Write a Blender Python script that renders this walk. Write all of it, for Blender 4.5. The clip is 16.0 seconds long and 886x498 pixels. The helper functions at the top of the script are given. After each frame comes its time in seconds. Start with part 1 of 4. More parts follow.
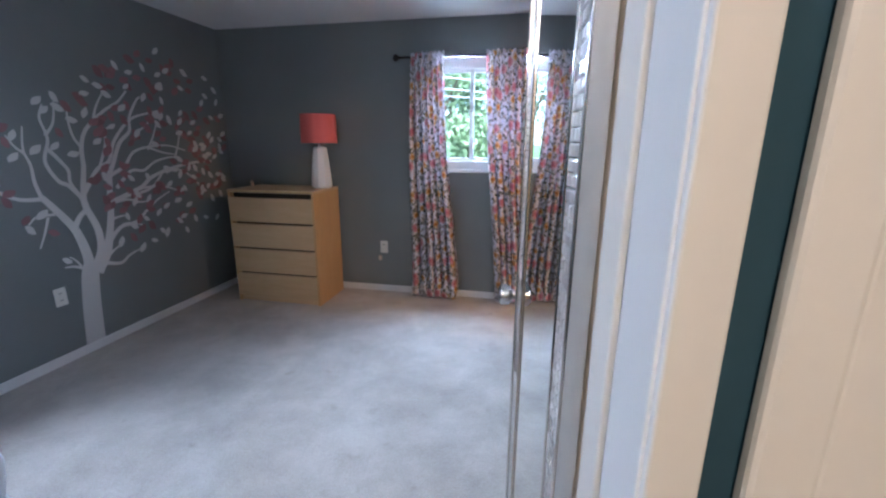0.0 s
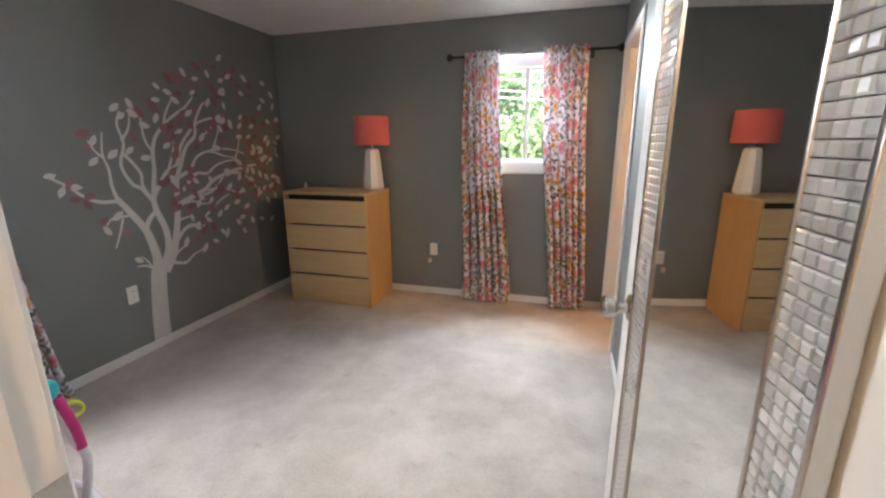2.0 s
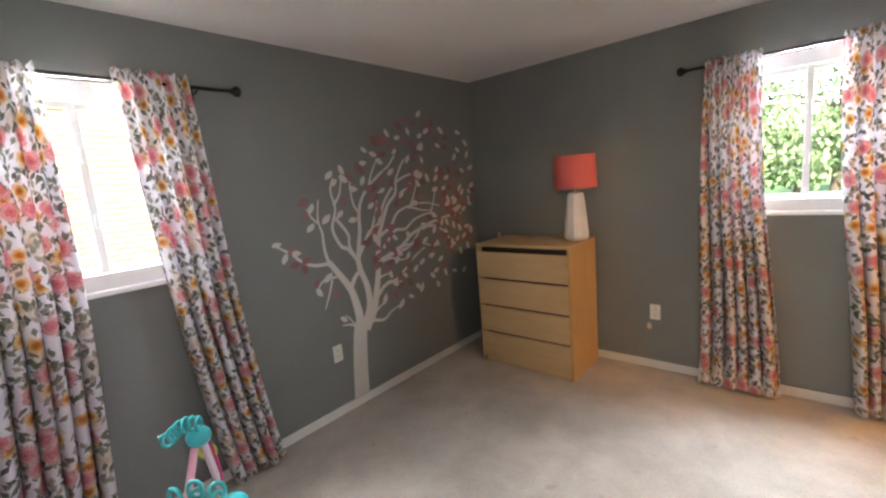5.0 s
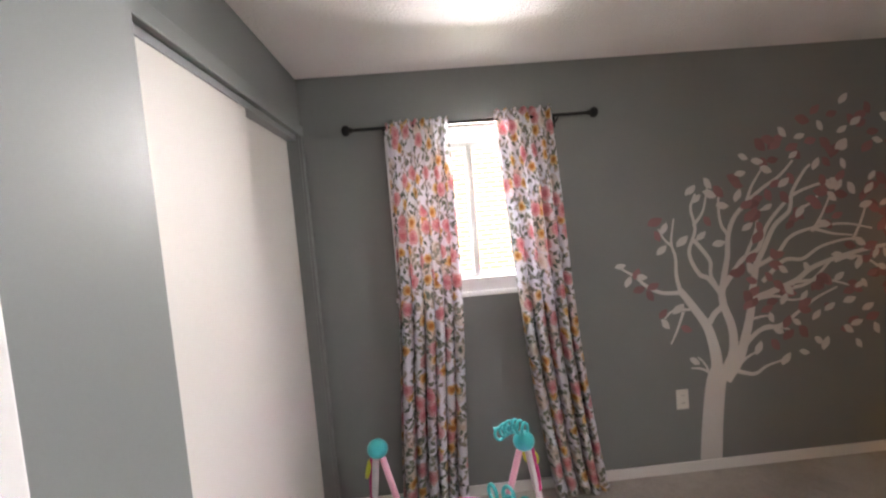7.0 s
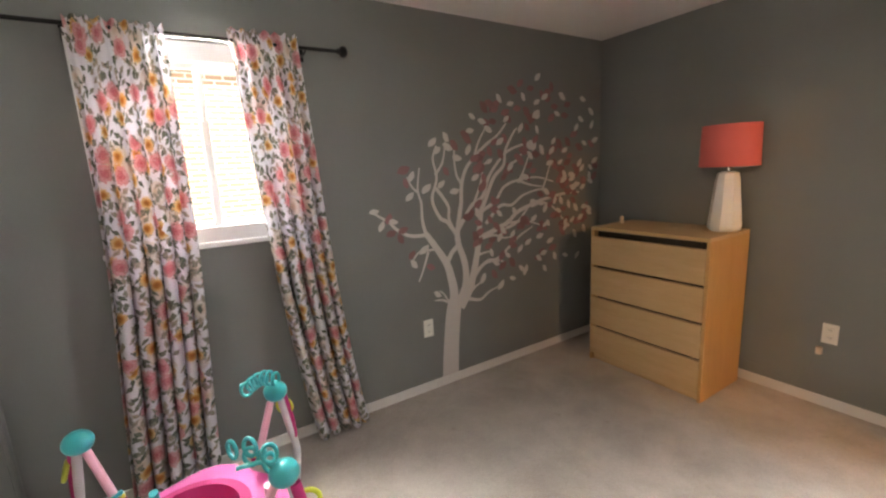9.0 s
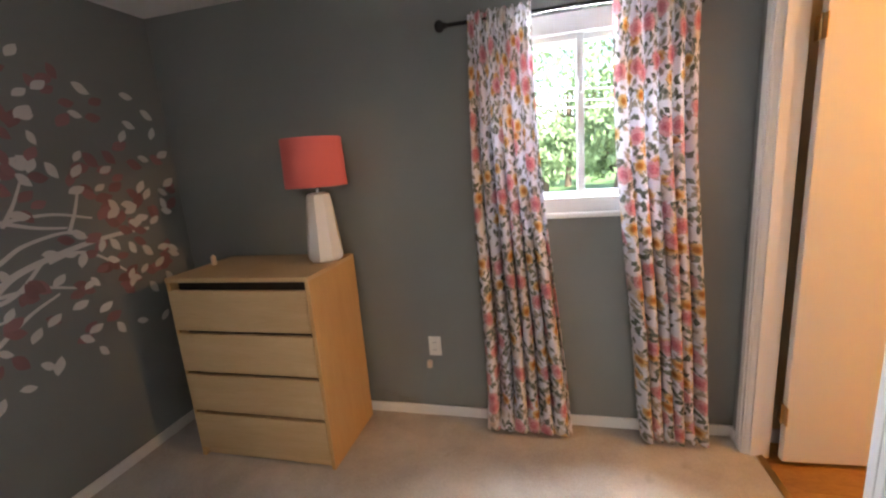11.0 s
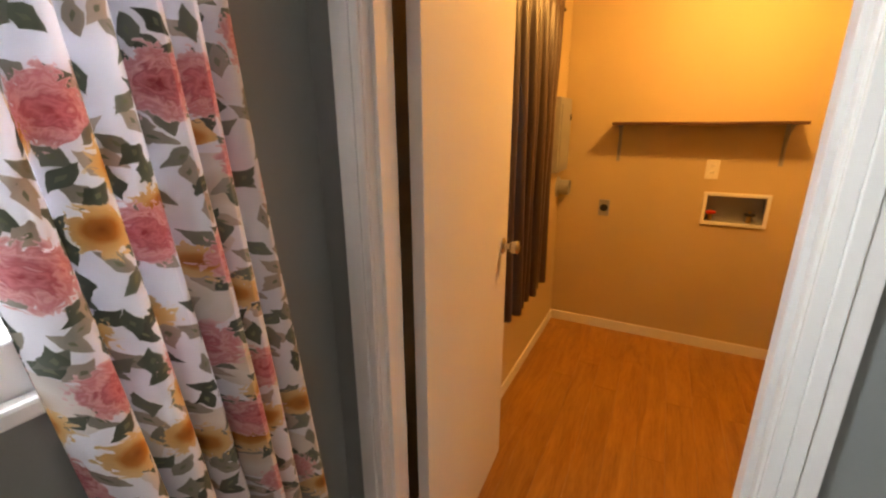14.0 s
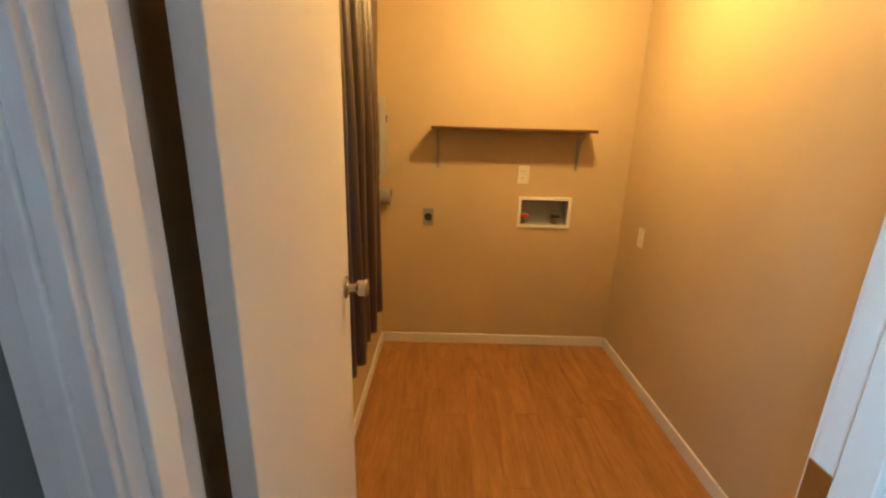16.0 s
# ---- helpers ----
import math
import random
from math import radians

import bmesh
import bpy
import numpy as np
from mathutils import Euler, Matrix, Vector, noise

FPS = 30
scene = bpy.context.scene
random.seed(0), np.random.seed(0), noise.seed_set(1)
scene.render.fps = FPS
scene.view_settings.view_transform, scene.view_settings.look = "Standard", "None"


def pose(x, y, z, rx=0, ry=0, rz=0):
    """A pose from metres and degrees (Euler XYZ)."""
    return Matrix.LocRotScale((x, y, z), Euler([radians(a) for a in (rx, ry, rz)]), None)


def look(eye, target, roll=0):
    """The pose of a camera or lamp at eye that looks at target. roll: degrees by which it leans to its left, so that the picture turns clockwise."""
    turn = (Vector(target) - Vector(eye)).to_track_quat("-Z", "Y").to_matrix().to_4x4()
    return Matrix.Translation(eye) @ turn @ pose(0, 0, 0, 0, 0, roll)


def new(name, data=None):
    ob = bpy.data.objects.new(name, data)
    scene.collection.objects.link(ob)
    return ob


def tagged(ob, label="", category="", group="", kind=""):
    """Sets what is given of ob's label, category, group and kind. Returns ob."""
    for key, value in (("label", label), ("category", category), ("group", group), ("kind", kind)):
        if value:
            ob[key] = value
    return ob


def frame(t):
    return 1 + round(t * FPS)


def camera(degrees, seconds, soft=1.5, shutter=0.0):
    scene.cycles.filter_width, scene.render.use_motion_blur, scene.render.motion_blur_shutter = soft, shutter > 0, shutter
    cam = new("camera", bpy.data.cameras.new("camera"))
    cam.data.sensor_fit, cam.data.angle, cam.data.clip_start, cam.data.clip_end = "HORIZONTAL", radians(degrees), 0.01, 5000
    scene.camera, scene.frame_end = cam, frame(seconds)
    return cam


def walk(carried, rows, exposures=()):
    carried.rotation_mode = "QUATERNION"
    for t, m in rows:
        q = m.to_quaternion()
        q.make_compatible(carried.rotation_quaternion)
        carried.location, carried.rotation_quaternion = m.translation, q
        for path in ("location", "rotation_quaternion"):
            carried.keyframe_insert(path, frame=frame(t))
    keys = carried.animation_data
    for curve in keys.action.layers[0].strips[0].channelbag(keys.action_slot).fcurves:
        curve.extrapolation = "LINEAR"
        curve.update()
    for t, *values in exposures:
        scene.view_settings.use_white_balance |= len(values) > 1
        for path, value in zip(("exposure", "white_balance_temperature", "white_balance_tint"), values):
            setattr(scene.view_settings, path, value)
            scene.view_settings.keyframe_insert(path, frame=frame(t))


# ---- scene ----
cam = camera(93.2, 16.0, soft=2.3)
PATH = [
    (0, (0.005, 0.093, 1.388), (-0.382, 1.993, 0.899), 0.3),
    (0.5, (0.0, 0.106, 1.36), (-0.766, 1.885, 0.859), 2.2),
    (1, (-0.013, 0.137, 1.321), (-0.938, 1.805, 0.721), 0.7),
    (1.5, (-0.071, 0.126, 1.355), (-0.877, 1.879, 0.827), 0.7),
    (2, (-0.153, 0.118, 1.387), (-0.699, 1.98, 0.903), -0.3),
    (2.5, (-0.218, 0.169, 1.386), (-0.741, 2.014, 0.82), -0.8),
    (3, (-0.278, 0.383, 1.4), (-0.949, 2.208, 0.933), -3.4),
    (5.5, (-0.551, 0.576, 1.525), (-2.134, 1.778, 1.3), -4.8),
    (6, (-0.583, 0.65, 1.525), (-2.446, 1.362, 1.378), -5.9),
    (6.5, (-0.582, 0.673, 1.549), (-2.558, 0.956, 1.43), -6.4),
    (7, (-0.569, 0.659, 1.556), (-2.563, 0.74, 1.433), -4.9),
    (7.5, (-0.563, 0.655, 1.553), (-2.547, 0.824, 1.364), -3.7),
    (8, (-0.577, 0.7, 1.524), (-2.492, 1.195, 1.23), -3.0),
    (8.5, (-0.572, 0.746, 1.474), (-2.368, 1.565, 1.156), -1.8),
    (9, (-0.579, 0.771, 1.456), (-2.245, 1.811, 1.081), -3.0),
    (9.5, (-0.556, 0.86, 1.451), (-1.987, 2.216, 1.113), -1.9),
    (12, (-0.725, 2.171, 1.470), (-0.341, 4.076, 0.998), -2.3),
    (12.5, (-0.656, 2.394, 1.460), (0.209, 4.119, 0.933), 1.3),
    (13, (-0.582, 2.699, 1.436), (0.595, 4.242, 0.951), 1.0),
    (13.5, (-0.508, 2.923, 1.471), (0.934, 4.199, 0.93), -0.4),
    (14, (-0.493, 3.088, 1.484), (1.205, 3.975, 0.91), -0.3),
    (14.5, (-0.371, 3.172, 1.479), (1.442, 3.787, 0.899), 0.5),
    (15, (-0.192, 3.23, 1.464), (1.681, 3.653, 0.908), 0.8),
    (15.5, (-0.127, 3.296, 1.459), (1.79, 3.472, 0.917), 1.3),
    (16, (-0.108, 3.337, 1.459), (1.817, 3.33, 0.917), 1.6),
]
EXPOSURES = [
    (0.0, 2.30, 4900, 10), (0.5, 2.38, 6300, 11), (3.0, 2.75, 6500, 11), (5.5, 2.80, 6900, 13), (7.0, 2.75, 7100, 17), (8.0, 2.80, 7400, 16), (9.5, 2.85, 7500, 13),
    (12.0, 2.50, 6000, 12), (12.5, 2.32, 6300, 13), (13.0, 2.02, 6800, 14), (13.5, 1.98, 7100, 13), (14.5, 2.00, 7200, 12), (15.0, 2.05, 6900, 11), (15.5, 2.05, 5500, 2), (16.0, 2.05, 5000, -4),
]
walk(cam, [(t, look(eye, target, roll)) for t, eye, target, roll in PATH], EXPOSURES)

# ---- world, sun, lamps ----
world = bpy.data.worlds.new("world")
scene.world = world
world.use_nodes = True
wn = world.node_tree
sky = wn.nodes.new("ShaderNodeTexSky")
sky.sky_type, sky.sun_disc = "NISHITA", False
sky.sun_elevation, sky.sun_rotation = radians(52), radians(150)
wn.nodes["Background"].inputs["Strength"].default_value = 0.15
wn.links.new(sky.outputs["Color"], wn.nodes["Background"].inputs["Color"])

WALL_W, WALL_N, WALL_E, CEIL = -2.855, 3.753, 0.205, 2.374
CLOSET_Y, ENTRY_Y, ENTRY_S, ENTRY_R = 0.05, 0.41, 0.27, 0.325
JAMB_L, JAMB_R, CORNER_X = -0.74, 0.078, -0.976
W1A, W1B, W2A, W2B, WZ0, WZ1 = 0.50, 1.38, -0.93, -0.07, 1.165, 2.07
LX0, LX1, LY0 = 0.30, 2.64, 2.143
LD0, LD1, DOOR_Z = 2.895, 3.618, 2.05
CARPET = 0.002


def lamp(name, kind, power, color, m, size=None, size_y=None, spread=132):
    data = bpy.data.lights.new(name, kind)
    data.energy, data.color = power, color
    if kind == "AREA":
        data.shape, data.size, data.size_y, data.spread = "RECTANGLE", size, size_y, radians(spread)
    elif kind == "SUN":
        data.angle = radians(size)
    else:
        data.shadow_soft_size = size
    ob = new(name, data)
    ob.matrix_world = m
    return ob


lamp("sun", "SUN", 5.0, (1.0, 0.95, 0.88), look((0, 0, 0), (-0.31, 0.53, -0.79)), 0.5)
# open sky above each window, and the sunlit ground below it
lamp("skylight_west", "AREA", 15, (0.95, 0.97, 1.0), look((WALL_W - 0.62, 0.94, 2.62), (WALL_W + 0.9, 0.94, 1.05)), 1.3, 0.7)
lamp("skylight_north", "AREA", 19, (0.84, 0.92, 1.0), look((-0.50, WALL_N + 0.62, 2.62), (-0.50, WALL_N - 0.9, 1.05)), 1.3, 0.7)
lamp("ground_light_west", "AREA", 1.6, (1.0, 0.97, 0.92), look((WALL_W - 0.62, 0.94, 0.62), (WALL_W + 0.9, 0.94, 2.2)), 1.3, 0.6)
lamp("ground_light_north", "AREA", 1.6, (0.97, 0.99, 0.95), look((-0.50, WALL_N + 0.62, 0.55), (-0.50, WALL_N - 0.9, 2.2)), 1.3, 0.6)
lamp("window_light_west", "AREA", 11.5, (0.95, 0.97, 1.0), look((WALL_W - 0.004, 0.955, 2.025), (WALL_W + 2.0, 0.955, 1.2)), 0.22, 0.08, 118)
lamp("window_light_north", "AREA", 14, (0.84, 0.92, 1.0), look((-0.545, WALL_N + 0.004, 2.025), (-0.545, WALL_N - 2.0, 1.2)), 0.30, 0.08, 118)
lamp("laundry_bulb", "POINT", 16, (1.0, 0.48, 0.11), Matrix.Translation((1.80, 2.77, 2.30)), 0.06)
lamp("hall_bulb", "POINT", 11, (1.0, 0.70, 0.44), Matrix.Translation((-0.1, -0.95, 2.15)), 0.1)


# ---- materials ----
def ramp(nt, fac, stops):
    r = nt.nodes.new("ShaderNodeValToRGB")
    while len(r.color_ramp.elements) < len(stops):
        r.color_ramp.elements.new(0.5)
    for e, (p, c) in zip(r.color_ramp.elements, stops):
        e.position, e.color = p, (*c, 1)
    nt.links.new(fac, r.inputs["Fac"])
    return r.outputs["Color"]


def node(nt, kind, **values):
    n = nt.nodes.new(kind)
    for k, v in values.items():
        n.inputs[k.replace("_", " ")].default_value = v
    return n


def coords(nt, scale=(1, 1, 1), which="Object", turn=(0, 0, 0), shift=(0, 0, 0)):
    c = nt.nodes.new("ShaderNodeTexCoord")
    m = nt.nodes.new("ShaderNodeMapping")
    m.inputs["Scale"].default_value, m.inputs["Rotation"].default_value, m.inputs["Location"].default_value = scale, turn, shift
    nt.links.new(c.outputs[which], m.inputs["Vector"])
    return m.outputs["Vector"]


def mixed(nt, fac, a, b, mode="MIX"):
    m = nt.nodes.new("ShaderNodeMix")
    m.data_type, m.blend_type = "RGBA", mode
    for key, v in ((0, fac), (6, a), (7, b)):
        if isinstance(v, (int, float)):
            m.inputs[key].default_value = v
        elif isinstance(v, tuple):
            m.inputs[key].default_value = (*v, 1)
        else:
            nt.links.new(v, m.inputs[key])
    return m.outputs[2]


def math_node(nt, op, a, b=0.0, clamp=False):
    m = nt.nodes.new("ShaderNodeMath")
    m.operation, m.use_clamp = op, clamp
    for key, v in ((0, a), (1, b)):
        if isinstance(v, (int, float)):
            m.inputs[key].default_value = v
        else:
            nt.links.new(v, m.inputs[key])
    return m.outputs[0]


def bump(nt, height, strength, distance, shader):
    b = node(nt, "ShaderNodeBump", Strength=strength, Distance=distance)
    nt.links.new(height, b.inputs["Height"])
    nt.links.new(b.outputs["Normal"], shader.inputs["Normal"])


def fresh(name):
    m = bpy.data.materials.new(name)
    m.use_nodes = True
    return m, m.node_tree, m.node_tree.nodes["Principled BSDF"]


def paint(name, color, rough=0.5, metal=0.0, grain=180.0, relief=0.15, vary=0.08, blotch=1.6, depth=0.001, spec=0.5, piece=0.0, scale=(1, 1, 1)):
    """A surface with fine grain, broad blotches and a little relief."""
    m, nt, sh = fresh(name)
    v = coords(nt, scale)
    broad = node(nt, "ShaderNodeTexNoise", Scale=blotch, Detail=4.0)
    fine = node(nt, "ShaderNodeTexNoise", Scale=grain, Detail=3.0)
    for n in (broad, fine):
        nt.links.new(v, n.inputs["Vector"])
    dark = tuple(c * (1 - vary) for c in color)
    light = tuple(min(1, c * (1 + vary)) for c in color)
    col = ramp(nt, broad.outputs["Fac"], [(0.3, dark), (0.7, light)])
    col = mixed(nt, 0.12, col, ramp(nt, fine.outputs["Fac"], [(0.3, dark), (0.7, light)]))
    if piece:
        info = nt.nodes.new("ShaderNodeObjectInfo")
        col = mixed(nt, 1.0, col, ramp(nt, info.outputs["Random"], [(0, (1 - piece,) * 3), (1, (1, 1, 1))]), "MULTIPLY")
    nt.links.new(col, sh.inputs["Base Color"])
    sh.inputs["Metallic"].default_value = metal
    sh.inputs["Specular IOR Level"].default_value = spec
    r = math_node(nt, "MULTIPLY_ADD", broad.outputs["Fac"], 0.16)
    r.node.inputs[2].default_value = rough - 0.08
    nt.links.new(r, sh.inputs["Roughness"])
    if relief:
        bump(nt, fine.outputs["Fac"], relief, depth, sh)
    return m


def wood(name, dark, light, axis=(0.6, 9, 9), rough=0.4, piece=0.0, big=3.0):
    m, nt, sh = fresh(name)
    c = nt.nodes.new("ShaderNodeTexCoord")
    mp = nt.nodes.new("ShaderNodeMapping")
    mp.inputs["Scale"].default_value = axis
    nt.links.new(c.outputs["Object"], mp.inputs["Vector"])
    info = nt.nodes.new("ShaderNodeObjectInfo")
    shift = math_node(nt, "MULTIPLY", info.outputs["Random"], 40.0)
    nt.links.new(shift, mp.inputs["Location"])
    grain = node(nt, "ShaderNodeTexNoise", Scale=big, Detail=6.0, Roughness=0.65, Distortion=0.6)
    streak = node(nt, "ShaderNodeTexNoise", Scale=big * 7, Detail=3.0)
    for n in (grain, streak):
        nt.links.new(mp.outputs["Vector"], n.inputs["Vector"])
    col = ramp(nt, grain.outputs["Fac"], [(0.3, dark), (0.7, light)])
    col = mixed(nt, 0.25, col, ramp(nt, streak.outputs["Fac"], [(0.35, dark), (0.65, light)]))
    if piece:
        col = mixed(nt, 1.0, col, ramp(nt, info.outputs["Random"], [(0, (1 - piece,) * 3), (1, (1, 1, 1))]), "MULTIPLY")
    nt.links.new(col, sh.inputs["Base Color"])
    sh.inputs["Roughness"].default_value = rough
    bump(nt, streak.outputs["Fac"], 0.08, 0.0006, sh)
    return m


def carpet():
    m, nt, sh = fresh("carpet")
    v = coords(nt)
    tuft = node(nt, "ShaderNodeTexNoise", Scale=160.0, Detail=4.0)
    nap = node(nt, "ShaderNodeTexNoise", Scale=2.1, Detail=6.0, Roughness=0.62, Distortion=0.15)
    spot = node(nt, "ShaderNodeTexNoise", Scale=9.0, Detail=2.0)
    for n in (tuft, nap, spot):
        nt.links.new(v, n.inputs["Vector"])
    col = ramp(nt, nap.outputs["Fac"], [(0.34, (0.27, 0.235, 0.20)), (0.5, (0.39, 0.345, 0.30)), (0.64, (0.51, 0.465, 0.415))])
    col = mixed(nt, 0.35, col, ramp(nt, tuft.outputs["Fac"], [(0.3, (0.36, 0.32, 0.28)), (0.7, (0.62, 0.57, 0.52))]))
    stain = ramp(nt, spot.outputs["Fac"], [(0.66, (1, 1, 1)), (0.78, (0.84, 0.82, 0.79))])
    nt.links.new(mixed(nt, 1.0, col, stain, "MULTIPLY"), sh.inputs["Base Color"])
    sh.inputs["Roughness"].default_value = 0.95
    sh.inputs["Specular IOR Level"].default_value = 0.1
    sh.inputs["Sheen Weight"].default_value = 0.25
    h = math_node(nt, "ADD", tuft.outputs["Fac"], nap.outputs["Fac"])
    bump(nt, h, 0.55, 0.008, sh)
    return m


def floral():
    """White cotton voile printed with roses, orange daisies and dark leaves; lets daylight through."""
    m, nt, sh = fresh("floral_print")
    uv = coords(nt, which="UV")
    warp = node(nt, "ShaderNodeTexNoise", Scale=24.0, Detail=3.0)
    nt.links.new(uv, warp.inputs["Vector"])
    off = nt.nodes.new("ShaderNodeVectorMath")
    off.operation = "MULTIPLY_ADD"
    nt.links.new(warp.outputs["Color"], off.inputs[0])
    off.inputs[1].default_value = (0.022, 0.022, 0)
    nt.links.new(uv, off.inputs[2])

    def spots(scale, turn, shift, stretch, warped=True, metric="EUCLIDEAN"):
        mp = nt.nodes.new("ShaderNodeMapping")
        mp.inputs["Rotation"].default_value = (0, 0, radians(turn))
        mp.inputs["Location"].default_value = (shift, shift * 0.7, 0)
        nt.links.new(off.outputs[0] if warped else uv, mp.inputs["Vector"])
        squeeze = nt.nodes.new("ShaderNodeMapping")
        squeeze.inputs["Scale"].default_value = (1, stretch, 1)
        nt.links.new(mp.outputs["Vector"], squeeze.inputs["Vector"])
        vo = node(nt, "ShaderNodeTexVoronoi", Scale=scale, Randomness=0.9)
        vo.voronoi_dimensions, vo.distance = "2D", metric
        nt.links.new(squeeze.outputs["Vector"], vo.inputs["Vector"])
        sep = nt.nodes.new("ShaderNodeSeparateColor")
        nt.links.new(vo.outputs["Color"], sep.inputs["Color"])
        return vo.outputs["Distance"], sep.outputs[0], sep.outputs[1]

    def mask(dist, radius, chance, least):
        near = math_node(nt, "LESS_THAN", dist, radius)
        return math_node(nt, "MULTIPLY", near, math_node(nt, "GREATER_THAN", chance, least))

    col = (0.76, 0.75, 0.80)
    d, a, b = spots(7.0, 50, 17.3, 1.0)
    col = mixed(nt, mask(d, 0.34, a, 0.45), col, ramp(nt, d, [(0.05, (0.62, 0.50, 0.40)), (0.20, (0.74, 0.69, 0.66)), (0.34, (0.66, 0.60, 0.57))]))
    for turn, shift, least in ((38, 0.0, 0.46), (-47, 3.1, 0.46), (85, 7.7, 0.60)):
        d, a, b = spots(18.5, turn, shift, 2.0, True, "MANHATTAN")
        leaf = ramp(nt, b, [(0.0, (0.10, 0.115, 0.10)), (0.4, (0.18, 0.20, 0.16)), (0.7, (0.33, 0.31, 0.27)), (1.0, (0.50, 0.41, 0.35))])
        leaf = mixed(nt, math_node(nt, "LESS_THAN", d, 0.10), leaf, (0.22, 0.24, 0.17))
        col = mixed(nt, mask(d, 0.40, a, least), col, leaf)
    d, a, b = spots(10.0, 20, 11.3, 1.0)
    petals = node(nt, "ShaderNodeTexNoise", Scale=60.0, Detail=2.0, Distortion=2.0)
    nt.links.new(uv, petals.inputs["Vector"])
    rag = math_node(nt, "MULTIPLY", math_node(nt, "SUBTRACT", petals.outputs["Fac"], 0.5), 0.45)
    daisy = ramp(nt, d, [(0.0, (0.34, 0.13, 0.04)), (0.12, (0.52, 0.24, 0.07)), (0.18, (0.66, 0.44, 0.20)), (0.36, (0.74, 0.58, 0.36))])
    col = mixed(nt, mask(math_node(nt, "ADD", d, rag), 0.28, a, 0.60), col, daisy)
    d, a, b = spots(8.5, -15, 5.2, 1.0)
    ring = math_node(nt, "ADD", d, math_node(nt, "MULTIPLY", petals.outputs["Fac"], 0.3))
    rose = ramp(nt, ring, [(0.14, (0.42, 0.10, 0.12)), (0.24, (0.64, 0.27, 0.29)), (0.29, (0.50, 0.17, 0.19)), (0.36, (0.72, 0.44, 0.45)), (0.41, (0.60, 0.27, 0.29)), (0.50, (0.76, 0.58, 0.58)), (0.60, (0.68, 0.42, 0.44))])
    col = mixed(nt, mask(math_node(nt, "ADD", d, rag), 0.33, a, 0.52), col, rose)
    nt.links.new(col, sh.inputs["Base Color"])
    sh.inputs["Roughness"].default_value = 0.85
    sh.inputs["Specular IOR Level"].default_value = 0.15
    weave = node(nt, "ShaderNodeTexNoise", Scale=500.0)
    nt.links.new(uv, weave.inputs["Vector"])
    bump(nt, weave.outputs["Fac"], 0.1, 0.0006, sh)
    tr = nt.nodes.new("ShaderNodeBsdfTranslucent")
    nt.links.new(col, tr.inputs["Color"])
    mx = nt.nodes.new("ShaderNodeMixShader")
    mx.inputs[0].default_value = 0.36
    nt.links.new(sh.outputs[0], mx.inputs[1])
    nt.links.new(tr.outputs[0], mx.inputs[2])
    nt.links.new(mx.outputs[0], nt.nodes["Material Output"].inputs["Surface"])
    return m


def brick_face():
    m, nt, sh = fresh("brick_face")
    b = node(nt, "ShaderNodeTexBrick", Scale=1.0, Mortar_Size=0.012, Brick_Width=0.22, Row_Height=0.075)
    b.inputs["Color1"].default_value, b.inputs["Color2"].default_value = (0.42, 0.22, 0.14, 1), (0.33, 0.17, 0.11, 1)
    b.inputs["Mortar"].default_value = (0.5, 0.46, 0.4, 1)
    nt.links.new(coords(nt, turn=(0, radians(90), radians(90))), b.inputs["Vector"])
    nt.links.new(b.outputs["Color"], sh.inputs["Base Color"])
    sh.inputs["Roughness"].default_value = 0.9
    return m


M_WALL = paint("grey_wall_paint", (0.195, 0.210, 0.205), 0.54, grain=260, relief=0.12, vary=0.06, spec=0.4)
M_TAN = paint("tan_wall_paint", (0.50, 0.40, 0.235), 0.62, grain=240, relief=0.12, vary=0.05)
# dark blue holds the bluish light on the casing's profile as a colour
M_HALL_BLUELIT = paint("blue_lit_hall", (0.035, 0.075, 0.105), 0.22, grain=120, relief=0.2, vary=0.05)
M_CEIL = paint("stippled_ceiling", (0.72, 0.71, 0.70), 0.9, grain=75, relief=0.9, vary=0.03, depth=0.006, spec=0.1)
M_TRIM = paint("white_trim_paint", (0.72, 0.71, 0.69), 0.58, grain=60, relief=0.05, vary=0.03)
M_DOOR = paint("white_door_paint", (0.66, 0.64, 0.60), 0.6, grain=50, relief=0.06, vary=0.03)
M_VINYL = paint("white_vinyl", (0.78, 0.79, 0.80), 0.4, relief=0.03, vary=0.02)
M_CARPET = carpet()
M_PLANK = wood("laminate_oak", (0.24, 0.098, 0.019), (0.46, 0.24, 0.058), (0.7, 6, 6), 0.34, 0.14)
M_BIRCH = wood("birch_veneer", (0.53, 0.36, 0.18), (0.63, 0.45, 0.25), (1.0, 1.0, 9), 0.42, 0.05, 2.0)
# same birch, grain upright; the laundry lamp's orange light is put into the colour
M_BIRCHWARM = wood("birch_warm_lit_side", (0.50, 0.29, 0.11), (0.58, 0.36, 0.15), (7, 7, 0.8), 0.42, 0.03, 2.0)
M_DARKGAP = paint("dark_groove", (0.03, 0.022, 0.015), 0.8)
M_IRON = paint("black_iron", (0.015, 0.015, 0.016), 0.42, 0.6)
M_NICKEL = paint("satin_nickel", (0.62, 0.60, 0.57), 0.22, 1.0, relief=0.02)
M_BRASS = paint("antique_brass", (0.45, 0.31, 0.13), 0.35, 1.0, relief=0.05)
M_GREYMETAL = paint("grey_enamel", (0.30, 0.31, 0.32), 0.45, 0.1)
M_PLASTIC = paint("ivory_plastic", (0.74, 0.72, 0.66), 0.35, relief=0.02, vary=0.02)
M_BLACK = paint("black_plastic", (0.02, 0.02, 0.022), 0.4)
M_FLORAL = floral()
